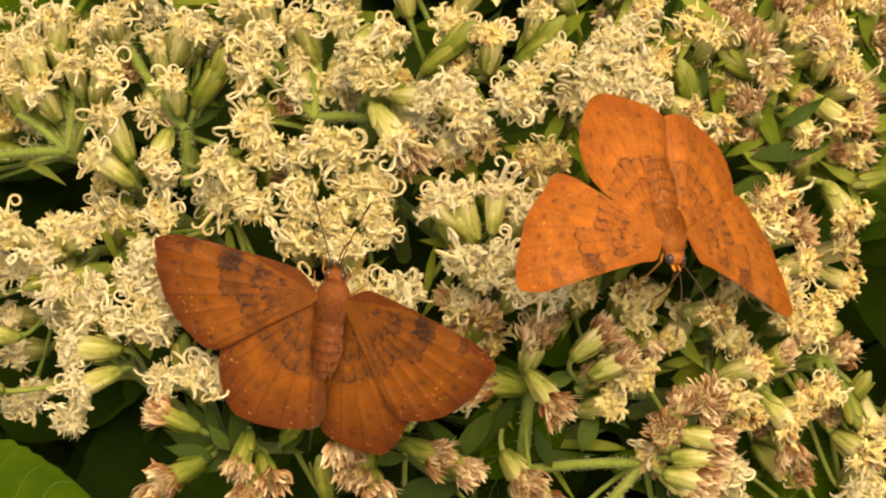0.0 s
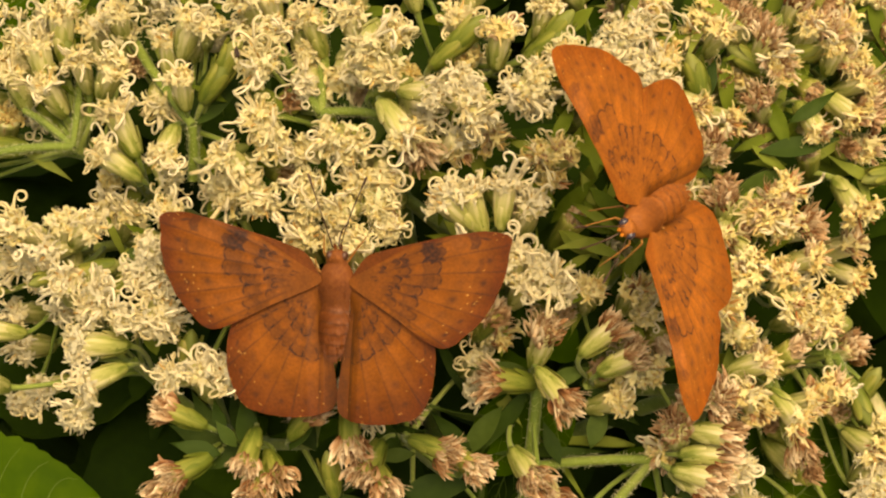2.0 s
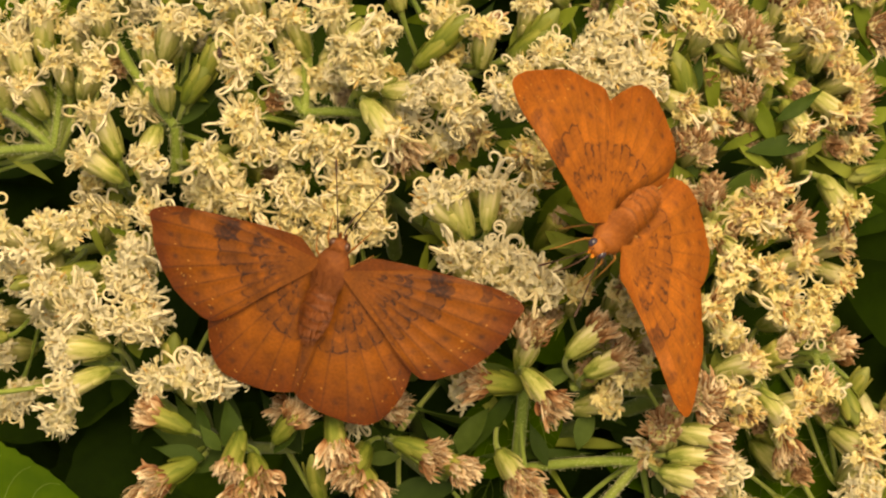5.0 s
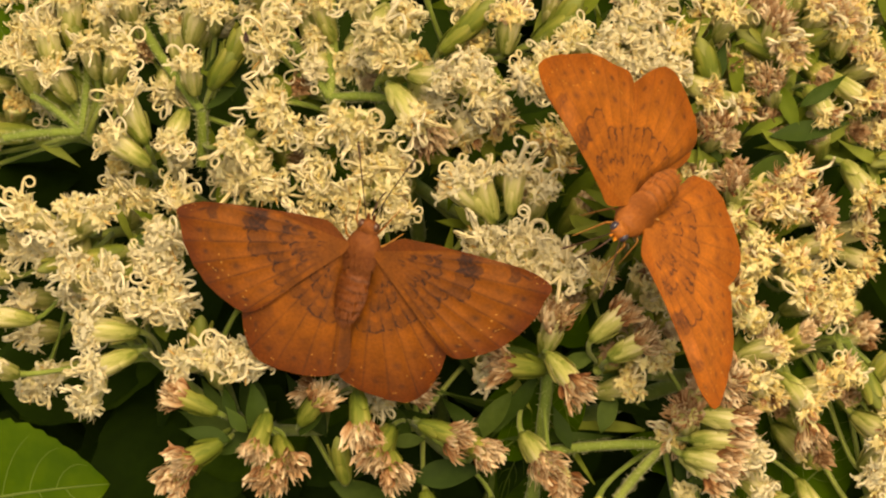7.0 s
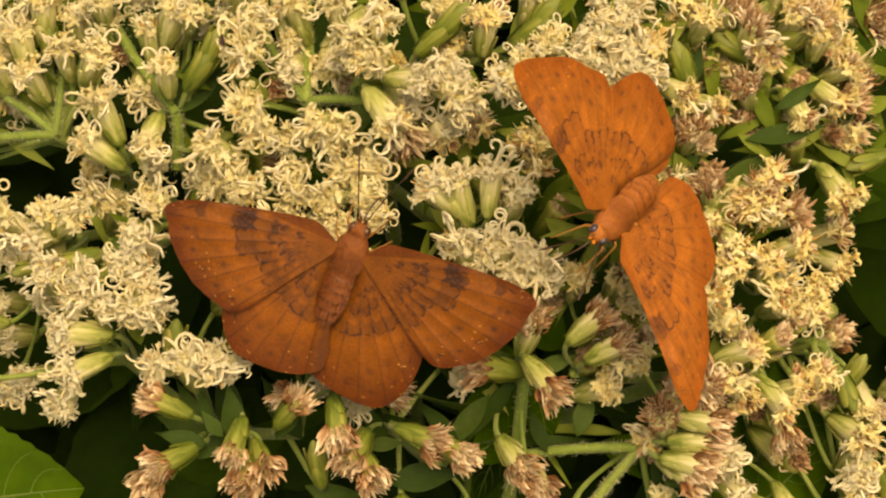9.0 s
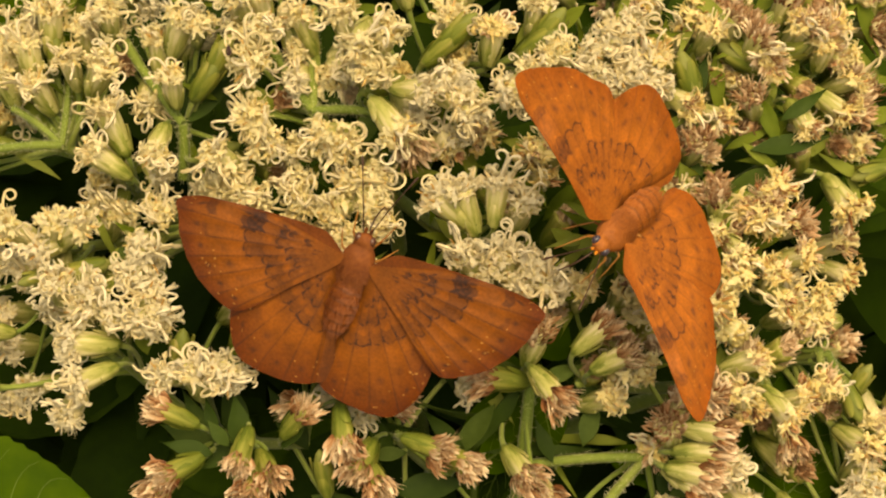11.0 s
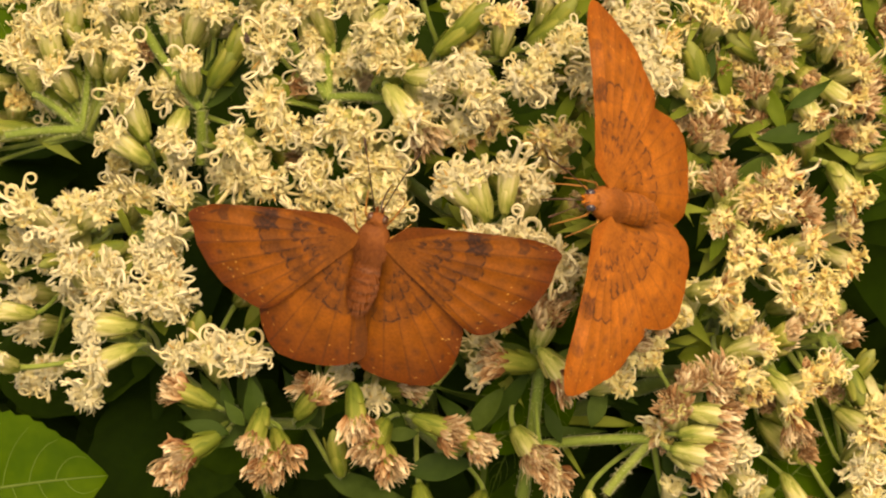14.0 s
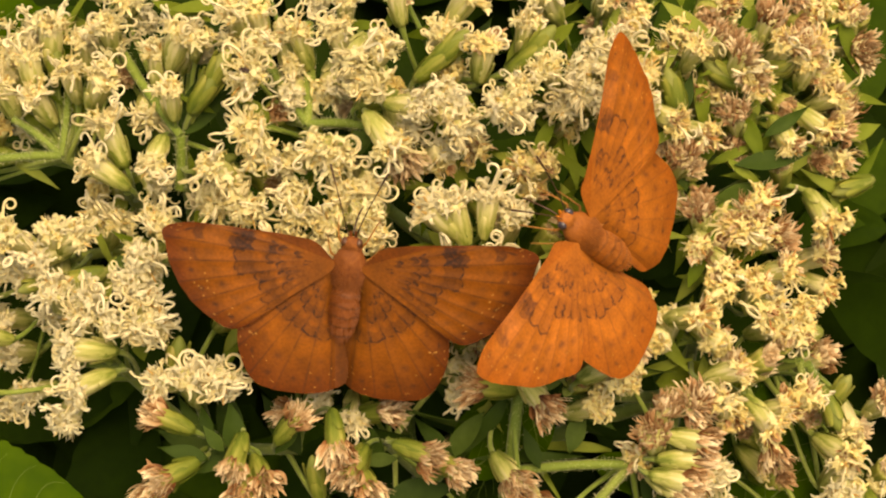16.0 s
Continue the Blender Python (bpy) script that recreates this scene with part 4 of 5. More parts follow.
flower_head("dry", -2.4, -14.2, -2.6, 10, 50)
flower_head("dry", 18.4, -5.7, 0.7, 42, 75)
flower_head("dry", 20.7, -8.6, 0.5, 30, 75)
flower_head("dry", 29.7, -14.3, -0.8, 330, 50)
flower_head("dry", 28.7, -12.4, -1.7, 100, 60)
flower_head("dry", 24.1, -16.1, 0.2, 110, 25)
flower_head("dry", 26.2, -13.2, -0.6, 60, 50)
flower_head("aging", 19.2, -13.6, -3.5, 20, 40)
flower_head("dry", 30.5, -17.3, 0.1, 352, 75)
flower_head("dry", 29.1, -21.6, 0.5, 350, 70)
flower_head("dry", 28.2, -23.1, -0.4, 330, 60)
flower_head("dry", 37.8, -19.5, -3.3, 290, 60)
flower_head("dry", -18.0, -23.5, 0.0, 250, 50)
flower_head("dry", 6.1, -4.6, -2.2, 60, 40)
flower_head("aging", 33.4, 5.1, -6.0, 200, 40)
flower_head("dry", 42.0, 25.7, -10.2, 60, 50)
flower_head("dry", -14.3, -15.2, -4.6, 200, 60)
flower_head("dry", 30.3, -19.2, -0.8, 0, 75)
flower_head("dry", -1.4, 11.1, -2.0, 300, 60)
flower_head("bud", -47.9, 12.7, -15.9, 180, 70)
flower_head("bud", -22.6, 19.5, -5.2, 55, 75)
flower_head("bud", -21.4, 21.5, -4.9, 60, 75)
flower_head("bud", -20.8, 11.8, -4.6, 20, 80)
flower_head("bud", 44.9, -14.9, -8.4, 290, 70)
flower_head("bud", 46.0, -11.9, -9.0, 60, 60)
flower_head("bud", 3.2, 23.8, -2.1, 45, 75)
flower_head("bud", 1.8, 22.4, -2.0, 40, 75)
flower_head("bud", 12.6, 24.5, -3.0, 50, 75)
flower_head("bud", 11.7, 22.8, -2.9, 30, 75)
flower_head("bud", 32.7, 21.9, -8.8, 150, 75)
flower_head("bud", 39.2, 23.1, -11.8, 20, 75)
flower_head("bud", 35.3, 25.0, -9.9, 55, 70)
flower_head("bud", 27.0, 20.2, -6.6, 110, 75)
flower_head("dry", 5.2, -11.4, -1.4, 172, 74)
flower_head("bud", -3.7, 18.6, -2.1, 20, 80)
flower_head("bud", -39.8, 23.2, -12.0, 90, 70)
flower_head("bud", 47.9, 9.9, -15.4, 200, 70)
flower_head("bud", -10.7, -20.8, -2.3, 100, 70)
flower_head("bud", -25.4, -8.7, -4.3, 80, 60)
flower_head("bud", 33.9, -25.9, -5.4, 20, 70)
flower_head("bud", -41.7, -1.7, -9.7, 200, 80)
flower_head("bud", -36.6, -1.1, -8.0, 200, 80)
flower_head("aging", 45.6, 2.6, -15.5, 20, 40)
flower_head("aging", 46.2, -1.6, -15.8, 330, 40)
flower_head("dry", 45.4, -8.6, -14.0, 20, 50)

# heads under the brown butterfly
for u, v, facing in ((-9.4, -2.2, 90), (-7.2, -1.4, 60), (-11.6, -3.4, 120), (-5.2, -3.0, 40), (-2.6, -2.2, 80), (-13.8, -6.0, 150), (-7.8, -5.8, 270), (-3.4, -6.4, 300)):
    flower_head("fresh", u, v, dome(u, v) - 1.8, facing, 28)
for u, v, facing in ((10.6, 0.2, 40), (12.6, -1.6, 20)):
    flower_head("fresh", u, v, dome(u, v) + 0.5, facing, 30)
# heads along the rim of the cluster
for k in range(24):
    u, v = -50 + 100 * (k + rh.uniform(0, 1)) / 24, rh.uniform(24.5, 31)
    flower_head("fresh" if u < 20 else rh.choice(("aging", "dry", "aging")), u, v, dome(u, v) - rh.uniform(1, 4), rh.uniform(50, 130), rh.uniform(25, 60))
for k in range(9):
    u, v = rh.uniform(45.5, 52), -26 + 52 * k / 8
    if -10 < v < 7:
        continue
    flower_head(rh.choice(("aging", "dry")), u, v, dome(u, v) - rh.uniform(1, 4), rh.uniform(-60, 60), rh.uniform(25, 60))
for k in range(8):
    u, v = rh.uniform(-52, -46.5), -12 + 40 * k / 8
    flower_head("fresh", u, v, dome(u, v) - rh.uniform(1, 4), rh.uniform(120, 240), rh.uniform(25, 60))
for k in range(7):
    u, v = -18 + 62 * (k + rh.uniform(0, 1)) / 7, rh.uniform(-31, -27.5)
    flower_head("dry" if u < 20 else "aging", u, v, dome(u, v) - rh.uniform(1, 4), rh.uniform(230, 310), rh.uniform(35, 65))
# the lower tier of flower heads, half hidden under the others: one mesh each
def whole_head_mesh(kind, seed):
    r = random.Random(seed)
    bm = bmesh.new()

    def add(me, m, slot):
        v0, f0 = len(bm.verts), len(bm.faces)
        bm.from_mesh(me)
        bm.verts.ensure_lookup_table()
        bm.faces.ensure_lookup_table()
        for v in bm.verts[v0:]:
            v.co = m @ v.co
        for f in bm.faces[f0:]:
            f.material_index = slot
    add(DRY_CUP if kind == "dry" else CUP, Matrix(), 0)
    if kind == "dry":
        for k in range(14):
            add(r.choice(DRIES), mpose(0, 0, 3.6) @ pose(0, 0, 0, 0, 0, k * 137.5) @ pose(0, 0, 0, 0, math.sqrt(k / 14) * 30, 0), 1)
    else:
        for k in range(10):
            add(r.choice(FLORETS[kind]), mpose(0, 0, 3.9) @ pose(0, 0, 0, 0, 0, k * 137.5) @ pose(0, 0, 0, 0, math.sqrt((k + 0.4) / 10) * 62, 0) @ mpose(0, 0, r.uniform(-0.2, 0.6)) @ pose(0, 0, 0, 0, 0, r.uniform(0, 360)), 1)
        for k in range(4 if kind == "fresh" else 2):
            add(r.choice(STYLES), mpose(0, 0, 3.9) @ pose(0, 0, 0, 0, 0, r.uniform(0, 360)) @ pose(0, 0, 0, 0, r.uniform(20, 75), 0) @ pose(0, 0, 0, 0, 0, r.uniform(0, 360)), 2)
    bm.normal_update()
    me = bpy.data.meshes.new("flower_head")
    bm.to_mesh(me)
    bm.free()
    for m in (CUP_GREEN if kind == "dry" else CUP_SKIN, DRY if kind == "dry" else PETAL_LOW[kind], STYLE):
        me.materials.append(m)
    me.polygons.foreach_set("use_smooth", [True] * len(me.polygons))
    return me


WHOLE = {k: [whole_head_mesh(k, s) for s in range(5)] for k in ("fresh", "aging", "dry")}
for k in range(198):
    u, v = rh.uniform(-52, 52), rh.uniform(-30, 31)
    if k >= 190:
        u, v = rh.uniform(17, 28), rh.uniform(-13, -2)
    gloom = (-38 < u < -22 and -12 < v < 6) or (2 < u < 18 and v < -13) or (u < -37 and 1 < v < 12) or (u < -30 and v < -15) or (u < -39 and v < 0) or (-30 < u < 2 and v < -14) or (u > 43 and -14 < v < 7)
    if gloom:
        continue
    kind = rh.choice(("aging", "dry", "dry")) if u > 22 else rh.choice(("fresh", "fresh", "aging", "dry"))
    m = aim(u, v, dome(u, v) - (rh.uniform(4, 9) if u < 20 else rh.uniform(3, 6.5)), rh.uniform(0, 360), rh.uniform(10, 55), rh.uniform(0, 360)) @ mpose(0, 0, -5)
    base = (m @ Vector((0, 0, 0))) / MM
    near = min(range(len(nodes)), key=lambda i: (nodes[i] - base).length)
    head = part("flower_head", rh.choice(WHOLE[kind]), sprays[near], Matrix.Translation(-nodes[near] * MM) @ m, LABELS[kind])
    goal = (m.inverted() @ (nodes[near] * MM)) / MM
    bm = bmesh.new()
    tube(bm, bez((0, 0, 0.1), (0, 0, -min(2.5, goal.length * 0.4)), goal, 6), [0.42, 0.32, 0.29, 0.29, 0.30, 0.34, 0.42], 6)
    part("stalk", mesh_of("stalk", bm, STEM), head)


# ---- the two butterflies ----
FORE = [(0.0, 0.0), (1.3, 2.1), (3.1, 3.0), (7.6, 4.4), (11.6, 5.5), (14.2, 6.0), (16.6, 5.7), (16.7, 4.0), (16.6, 1.9), (15.7, -1.1), (14.0, -3.6), (11.0, -5.6), (5.3, -3.1), (0.4, -0.9)]
FORE_SLENDER = [(0.0, 0.0), (1.2, 2.3), (3.1, 2.8), (7.7, 4.2), (11.6, 5.5), (14.0, 6.2), (16.3, 6.0), (16.4, 4.2), (15.7, 2.1), (14.5, -0.9), (12.5, -3.3), (10.1, -5.3), (5.0, -3.1), (0.4, -0.8)]
HIND = [(0.0, 0.0), (3.9, -0.2), (7.7, -1.7), (9.4, -4.4), (9.9, -7.4), (9.5, -10.1), (8.3, -12.2), (6.3, -13.0), (3.5, -13.3), (0.6, -13.0), (-1.1, -12.1), (-1.3, -9.6), (-0.5, -6.3), (0.0, -2.0)]
HIND_SLENDER = [(0.0, 0.0), (4.1, -0.1), (8.2, -1.4), (10.2, -4.1), (10.5, -7.2), (10.2, -10.1), (8.8, -12.0), (6.2, -12.9), (3.1, -13.4), (0.2, -12.9), (-0.7, -11.4), (-0.6, -8.8), (0.2, -5.8), (0.1, -2.0)]


def outline(ctrl, n):
    """A smooth closed curve through the control points (Catmull-Rom), starting at the hinge."""
    c = [Vector((x, y)) for x, y in ctrl]
    m = len(c)
    out = []
    for i in range(m):
        p0, p1, p2, p3 = c[i - 1], c[i], c[(i + 1) % m], c[(i + 2) % m]
        if i == 0:
            p0 = p1
        if i == m - 1:
            p3 = p2
        for k in range(n):
            t = k / n
            out.append(0.5 * ((2 * p1) + (p2 - p0) * t + (2 * p0 - 5 * p1 + 4 * p2 - p3) * t * t + (3 * p1 - p0 - 3 * p2 + p3) * t ** 3))
    return out


def hashf(i, j):
    return (math.sin(i * 127.1 + j * 311.7) * 43758.5453) % 1.0


# patches of a forewing, trailing edge to leading edge: from and to across (0 to 1), from and to along (0 to 1), fill, edge line, darkness
FORE_PATCHES = (
    (0.74, 0.95, 0.500, 0.605, 1.0, 0.6, 1.0), (0.73, 0.85, 0.545, 0.640, 0.9, 0.5, 0.8), (0.86, 0.97, 0.600, 0.650, 0.7, 0.3, 0.9), (0.49, 0.74, 0.490, 0.610, 0.85, 0.75, 0.25), (0.37, 0.50, 0.405, 0.500, 0.7, 0.7, 0.15),
    (0.22, 0.38, 0.370, 0.475, 0.6, 0.65, 0.12), (0.06, 0.23, 0.380, 0.480, 0.5, 0.5, 0.10), (0.75, 0.90, 0.352, 0.392, 0.9, 0.7, 0.8), (0.77, 0.91, 0.295, 0.330, 0.9, 0.7, 0.8), (0.60, 0.77, 0.300, 0.385, 0.55, 0.55, 0.15),
    (0.70, 0.86, 0.200, 0.236, 0.8, 0.7, 0.8), (0.44, 0.61, 0.262, 0.318, 0.5, 0.75, 0.25), (0.27, 0.44, 0.215, 0.290, 0.5, 0.6, 0.15), (0.50, 0.66, 0.150, 0.200, 0.4, 0.6, 0.2), (0.10, 0.27, 0.255, 0.330, 0.4, 0.45, 0.1),
    (0.765, 0.885, 0.800, 0.862, 0.75, 0.3, 0.85), (0.625, 0.700, 0.835, 0.866, 0.5, 0.2, 0.6))
HIND_PATCHES = (
    (0.05, 0.16, 0.38, 0.47, 0.6, 0.5, 0.2), (0.13, 0.27, 0.44, 0.525, 0.6, 0.7, 0.2), (0.26, 0.39, 0.46, 0.540, 0.65, 0.8, 0.25), (0.38, 0.52, 0.45, 0.535, 0.65, 0.8, 0.25), (0.51, 0.64, 0.42, 0.520, 0.7, 0.8, 0.3),
    (0.63, 0.76, 0.40, 0.490, 0.7, 0.8, 0.3), (0.75, 0.93, 0.36, 0.450, 0.6, 0.6, 0.2), (0.20, 0.35, 0.30, 0.355, 0.6, 0.8, 0.35), (0.34, 0.50, 0.29, 0.350, 0.7, 0.8, 0.4), (0.49, 0.66, 0.27, 0.335, 0.7, 0.8, 0.45),
    (0.65, 0.84, 0.25, 0.310, 0.6, 0.7, 0.35), (0.27, 0.46, 0.17, 0.215, 0.5, 0.7, 0.3), (0.45, 0.66, 0.155, 0.205, 0.6, 0.7, 0.4), (0.66, 0.86, 0.13, 0.18, 0.4, 0.5, 0.3))


def pigment(x, y, rim, hind, tint, seed, bands, dashes, veiny):
    """Wing colour at a place: an amber ground, duskier inner field with outlined patches, veins in the outer band, a row of grey spots and a rusty margin with dots."""
    amber, dusky, dark, rust = tint
    d = math.hypot(x, y)
    if hind:
        ang = (math.degrees(math.atan2(y, x)) + 100) / 95
        reach, spread = 13.6, 1.66
    else:
        ang = (math.degrees(math.atan2(y, x)) + 33) / 66
        reach, spread = 16.5, 1.15
    ang = max(0.0, min(0.999, ang))
    ci = int(ang * 8)
    f = ang * 8 - ci
    rho = d / reach
    wob = 0.010 * noise.noise((x * 1.3, y * 1.3, seed)) + 0.007 * noise.noise((x * 4.0, y * 4.0, seed + 3))
    r = rho + wob
    a = ang + 1.6 * wob / spread + 0.012 * noise.noise((x * 2.0, y * 2.0, seed + 8)) / max(0.25, rho)
    arch = 0.022 * (1 - 4 * (f - 0.5) ** 2)
    soft = 0.5 + 0.5 * noise.noise((x * 0.45 + seed, y * 0.45, 0.3))
    c = amber * (0.86 + 0.26 * soft)
    step = ((0.535 if ang < 0.6 else 0.50) if hind else (0.47 if ang < 0.4 else 0.50)) + arch + 0.075 * (hashf(ci + 2, seed) - 0.5)
    inner = 1 / (1 + math.exp(max(-30, min(30, (r - step) / 0.012))))
    c = c.lerp(dusky, (0.34 * bands + 0.10) * (0.7 if hind else 1.0) * inner * (0.45 + 0.8 * (0.5 + 0.5 * noise.noise((x * 0.9, y * 0.9, seed + 5)))))
    glow = math.exp(-((r - step - 0.07) / 0.06) ** 2)
    c = c.lerp(amber * 1.25, 0.5 * glow)
    dim = line = ink = 0.0
    for k, (a0, a1, r0, r1, fill, edge, deep) in enumerate(HIND_PATCHES if hind else FORE_PATCHES):
        if abs(rho - 0.5 * (r0 + r1)) > 0.13:
            continue
        lift = (0.055 if deep < 0.5 else 0.012) * (hashf(k, seed) - 0.5) + (arch - 0.011) * 1.1
        half, wide = 0.5 * (r1 - r0), 0.5 * (a1 - a0)
        dr = half - abs(r - lift - 0.5 * (r0 + r1))
        da = (wide - abs(a - 0.5 * (a0 + a1))) * spread * max(0.12, rho)
        depth = min(dr, da)
        body = max(0.0, min(1.0, (depth + 0.002) / 0.008))
        rimline = math.exp(-((depth - 0.003) / 0.0075) ** 2) * max(0.0, min(1.0, 0.85 + 1.9 * noise.noise((x * 1.5 + k, y * 1.5, seed))))
        if r - lift < 0.5 * (r0 + r1):
            rimline *= 0.30
        dim = max(dim, fill * body * (0.60 if not hind else 0.28))
        ink = max(ink, deep * fill * body * (0.75 + 0.5 * noise.noise((x * 3.0, y * 3.0, seed + 2))))
        line = max(line, min(1.0, 1.35 * edge) * rimline)
    for r0, wide in (((0.405, 0.022), (0.245, 0.018)) if hind else ((0.445, 0.020), (0.335, 0.018), (0.245, 0.015))):       # amber windows of the inner field
        mid = r0 + 0.05 * (hashf(ci + 9, r0 + seed) - 0.5) + arch
        win = math.exp(-((r - mid) / wide) ** 2 - ((f - 0.5) / 0.30) ** 2) * (1.0 if hashf(ci, 17 * r0 + seed) > 0.3 else 0.2)
        c = c.lerp(amber * 1.2, 0.85 * win * inner)
    c = c.lerp(dusky, min(1.0, bands * dim))
    c = c.lerp(dark, max(0.0, min(0.92, max(ink * (0.62 + 0.38 * bands), dashes * line))))
    outer = max(0.0, min(1.0, (rho - 0.46) / 0.08))
    off = (f - 0.5) * d * (0.144 if not hind else 0.207)
    spot = math.exp(-(((rim - 0.74) / 0.026) ** 2) - (off / 0.42) ** 2) * outer * (0.25 + 0.75 * hashf(ci, 31 + seed))
    c = c.lerp(dark * 1.5, 0.65 * spot)
    rusty = max(0.0, min(1.0, (rim - 0.66) / 0.32 if hind else (rim - 0.80) / 0.17)) * outer
    c = c.lerp(rust, min(1.0, 0.90 * rusty * (0.75 + 0.4 * soft)))
    dot = math.exp(-(((rim - 0.885) / 0.017) ** 2) - (off / 0.27) ** 2) * outer * (0.5 + 0.5 * hashf(ci + 4, 11 + seed))
    c = c.lerp(dark, 0.85 * dot)
    gap = min(f, 1 - f) * d * (0.144 if not hind else 0.207)
    vein = math.exp(-(gap / 0.085) ** 2) * max(0.0, min(1.0, (rho - 0.12) / 0.4)) * (1 if 0.05 < ang < 0.96 else 0.2) * (0.7 + 0.5 * noise.noise((x * 0.8, y * 0.8, seed + 6)))
    c = c.lerp(dark, max(0.0, vein) * veiny)
    if hind:
        c = c.lerp(dusky * 0.8, 0.7 * bands * max(0.0, min(1.0, (0.7 - x) / 1.2)))                  # grey-brown inner margin
    else:
        c = c.lerp(rust, 0.6 * max(0.0, min(1.0, (ang - 0.955) / 0.03)))                                # leading edge
        blush = math.exp(-((rho - 0.735) / 0.07) ** 2) * max(0.0, min(1.0, (ang - 0.72) / 0.1))      # paler bar between the two blotches
        c = c.lerp(Vector((amber.x * 1.12, amber.y * 1.25, amber.z * 2.6)), 0.55 * blush)
    n = noise.noise((x * 5.5 + seed * 5, y * 5.5, 1.7)) + 0.25 * noise.noise((x * 0.5, y * 0.5, seed))
    if rim > 0.80 and outer > 0.5 and n > 0.66:                     # stray golden scales
        c = c.lerp(Vector((0.85, 0.45, 0.12)), 0.8)
    return c


def wing_mesh(name, ctrl, hind, side, tint, seed, material, bands, dashes, veiny):
    """A wing with camber, ridged veins, a thin body and its colouring; the hinge is at the origin."""
    ol = outline(ctrl, 19)
    n = len(ol)
    bm = bmesh.new()
    lay = bm.verts.layers.float_color.new("pigment")
    sheets = []
    for sh, nr in ((0, 150), (1, 12)):
        rows = []
        for i in range(nr + 1):
            rim = (i / nr) ** 0.85
            row = []
            for j, o in enumerate(ol):
                wav = 1 + (0.004 * noise.noise((o.x * 1.1, o.y * 1.1, seed)) * (i / nr) ** 8)
                x, y = o.x * rim * wav, o.y * rim * wav
                d = math.hypot(x, y)
                ang = math.degrees(math.atan2(y, x))
                cell = ((ang + 100) / 95 * 8 if hind else (ang + 33) / 66 * 8)
                z = 0.060 * abs(math.cos(math.pi * cell)) ** 3 * min(1, (d / 10) ** 2) + 0.012 * d * math.sin(d * 0.22) + 0.12 * noise.noise((x * 0.25, y * 0.25, seed)) * min(1, d / 4)
                z -= 0.0035 * d * d * (0.6 if hind else 0.35)
                if hind and y < -0.5:                                   # the inner margin folds down along the body
                    z -= 0.9 * max(0.0, min(1.0, (1.5 - x) / 1.5)) ** 1.5 * min(1.0, (-0.5 - y) / 2)
                v = bm.verts.new((side * x, y, z - sh * (0.07 + 0.10 * (1 - rim))))
                if sh == 0:
                    c = pigment(x, y, rim, hind, tint, seed, bands, dashes, veiny)
                else:
                    c = tint[0]
                v[lay] = (c.x, c.y, c.z, 1)
                row.append(v)
            rows.append(row)
        sheets.append(rows)
    for sh, rows in enumerate(sheets):
        for a, b in zip(rows, rows[1:]):
            for j in range(n):
                q = (a[j], a[(j + 1) % n], b[(j + 1) % n], b[j])
                bm.faces.new(q if (side > 0) == (sh == 1) else tuple(reversed(q)))
    for j in range(n):
        q = (sheets[0][-1][j], sheets[0][-1][(j + 1) % n], sheets[1][-1][(j + 1) % n], sheets[1][-1][j])
        bm.faces.new(q)
    bmesh.ops.remove_doubles(bm, verts=[v for rows in sheets for v in rows[0]], dist=1e-4)
    bmesh.ops.recalc_face_normals(bm, faces=bm.faces)
    return mesh_of(name, bm, material)


HINGE_F, HINGE_H = Vector((1.5, 1.5, 0.55)), Vector((1.5, 0.5, 0.15))


def blob(name, cx, cy, cz, rx, ry, rz, material, fuzz=0.0, rings=0, seed=0):
    """A rounded body part, with segment rings across it and short upstanding scales."""
    bm = bmesh.new()
    n, k = (46 if rings else 22), 18
    r = random.Random(seed)
    rows = []
    for i in range(1, n):
        p = -math.pi / 2 + math.pi * i / n
        s = math.sin(p)
        groove = 1 - 0.09 * (math.cos(rings * math.pi * (s + 1)) * 0.5 + 0.5) if rings else 1
        rows.append([bm.verts.new((cx + rx * math.cos(p) * math.cos(2 * math.pi * j / k) * groove, cy + ry * s, cz + rz * math.cos(p) * math.sin(2 * math.pi * j / k) * groove)) for j in range(k)])
    for a, b in zip(rows, rows[1:]):
        for j in range(k):
            bm.faces.new((a[j], b[j], b[(j + 1) % k], a[(j + 1) % k]))
    bm.faces.new(rows[0])
    bm.faces.new(list(reversed(rows[-1])))
    for i in range(int(fuzz)):
        d = Vector((r.gauss(0, 1), r.gauss(0, 1), abs(r.gauss(0, 1)))).normalized()
        p = Vector((cx + d.x * rx * 0.97, cy + d.y * ry * 0.97, cz + d.z * rz * 0.97))
        e = p + Vector((d.x * 0.16, d.y * 0.1 - r.uniform(0.25, 0.6), d.z * 0.16))
        tube(bm, [p, e], [0.045, 0.010], 3, cap=False)
    return mesh_of(name, bm, material)


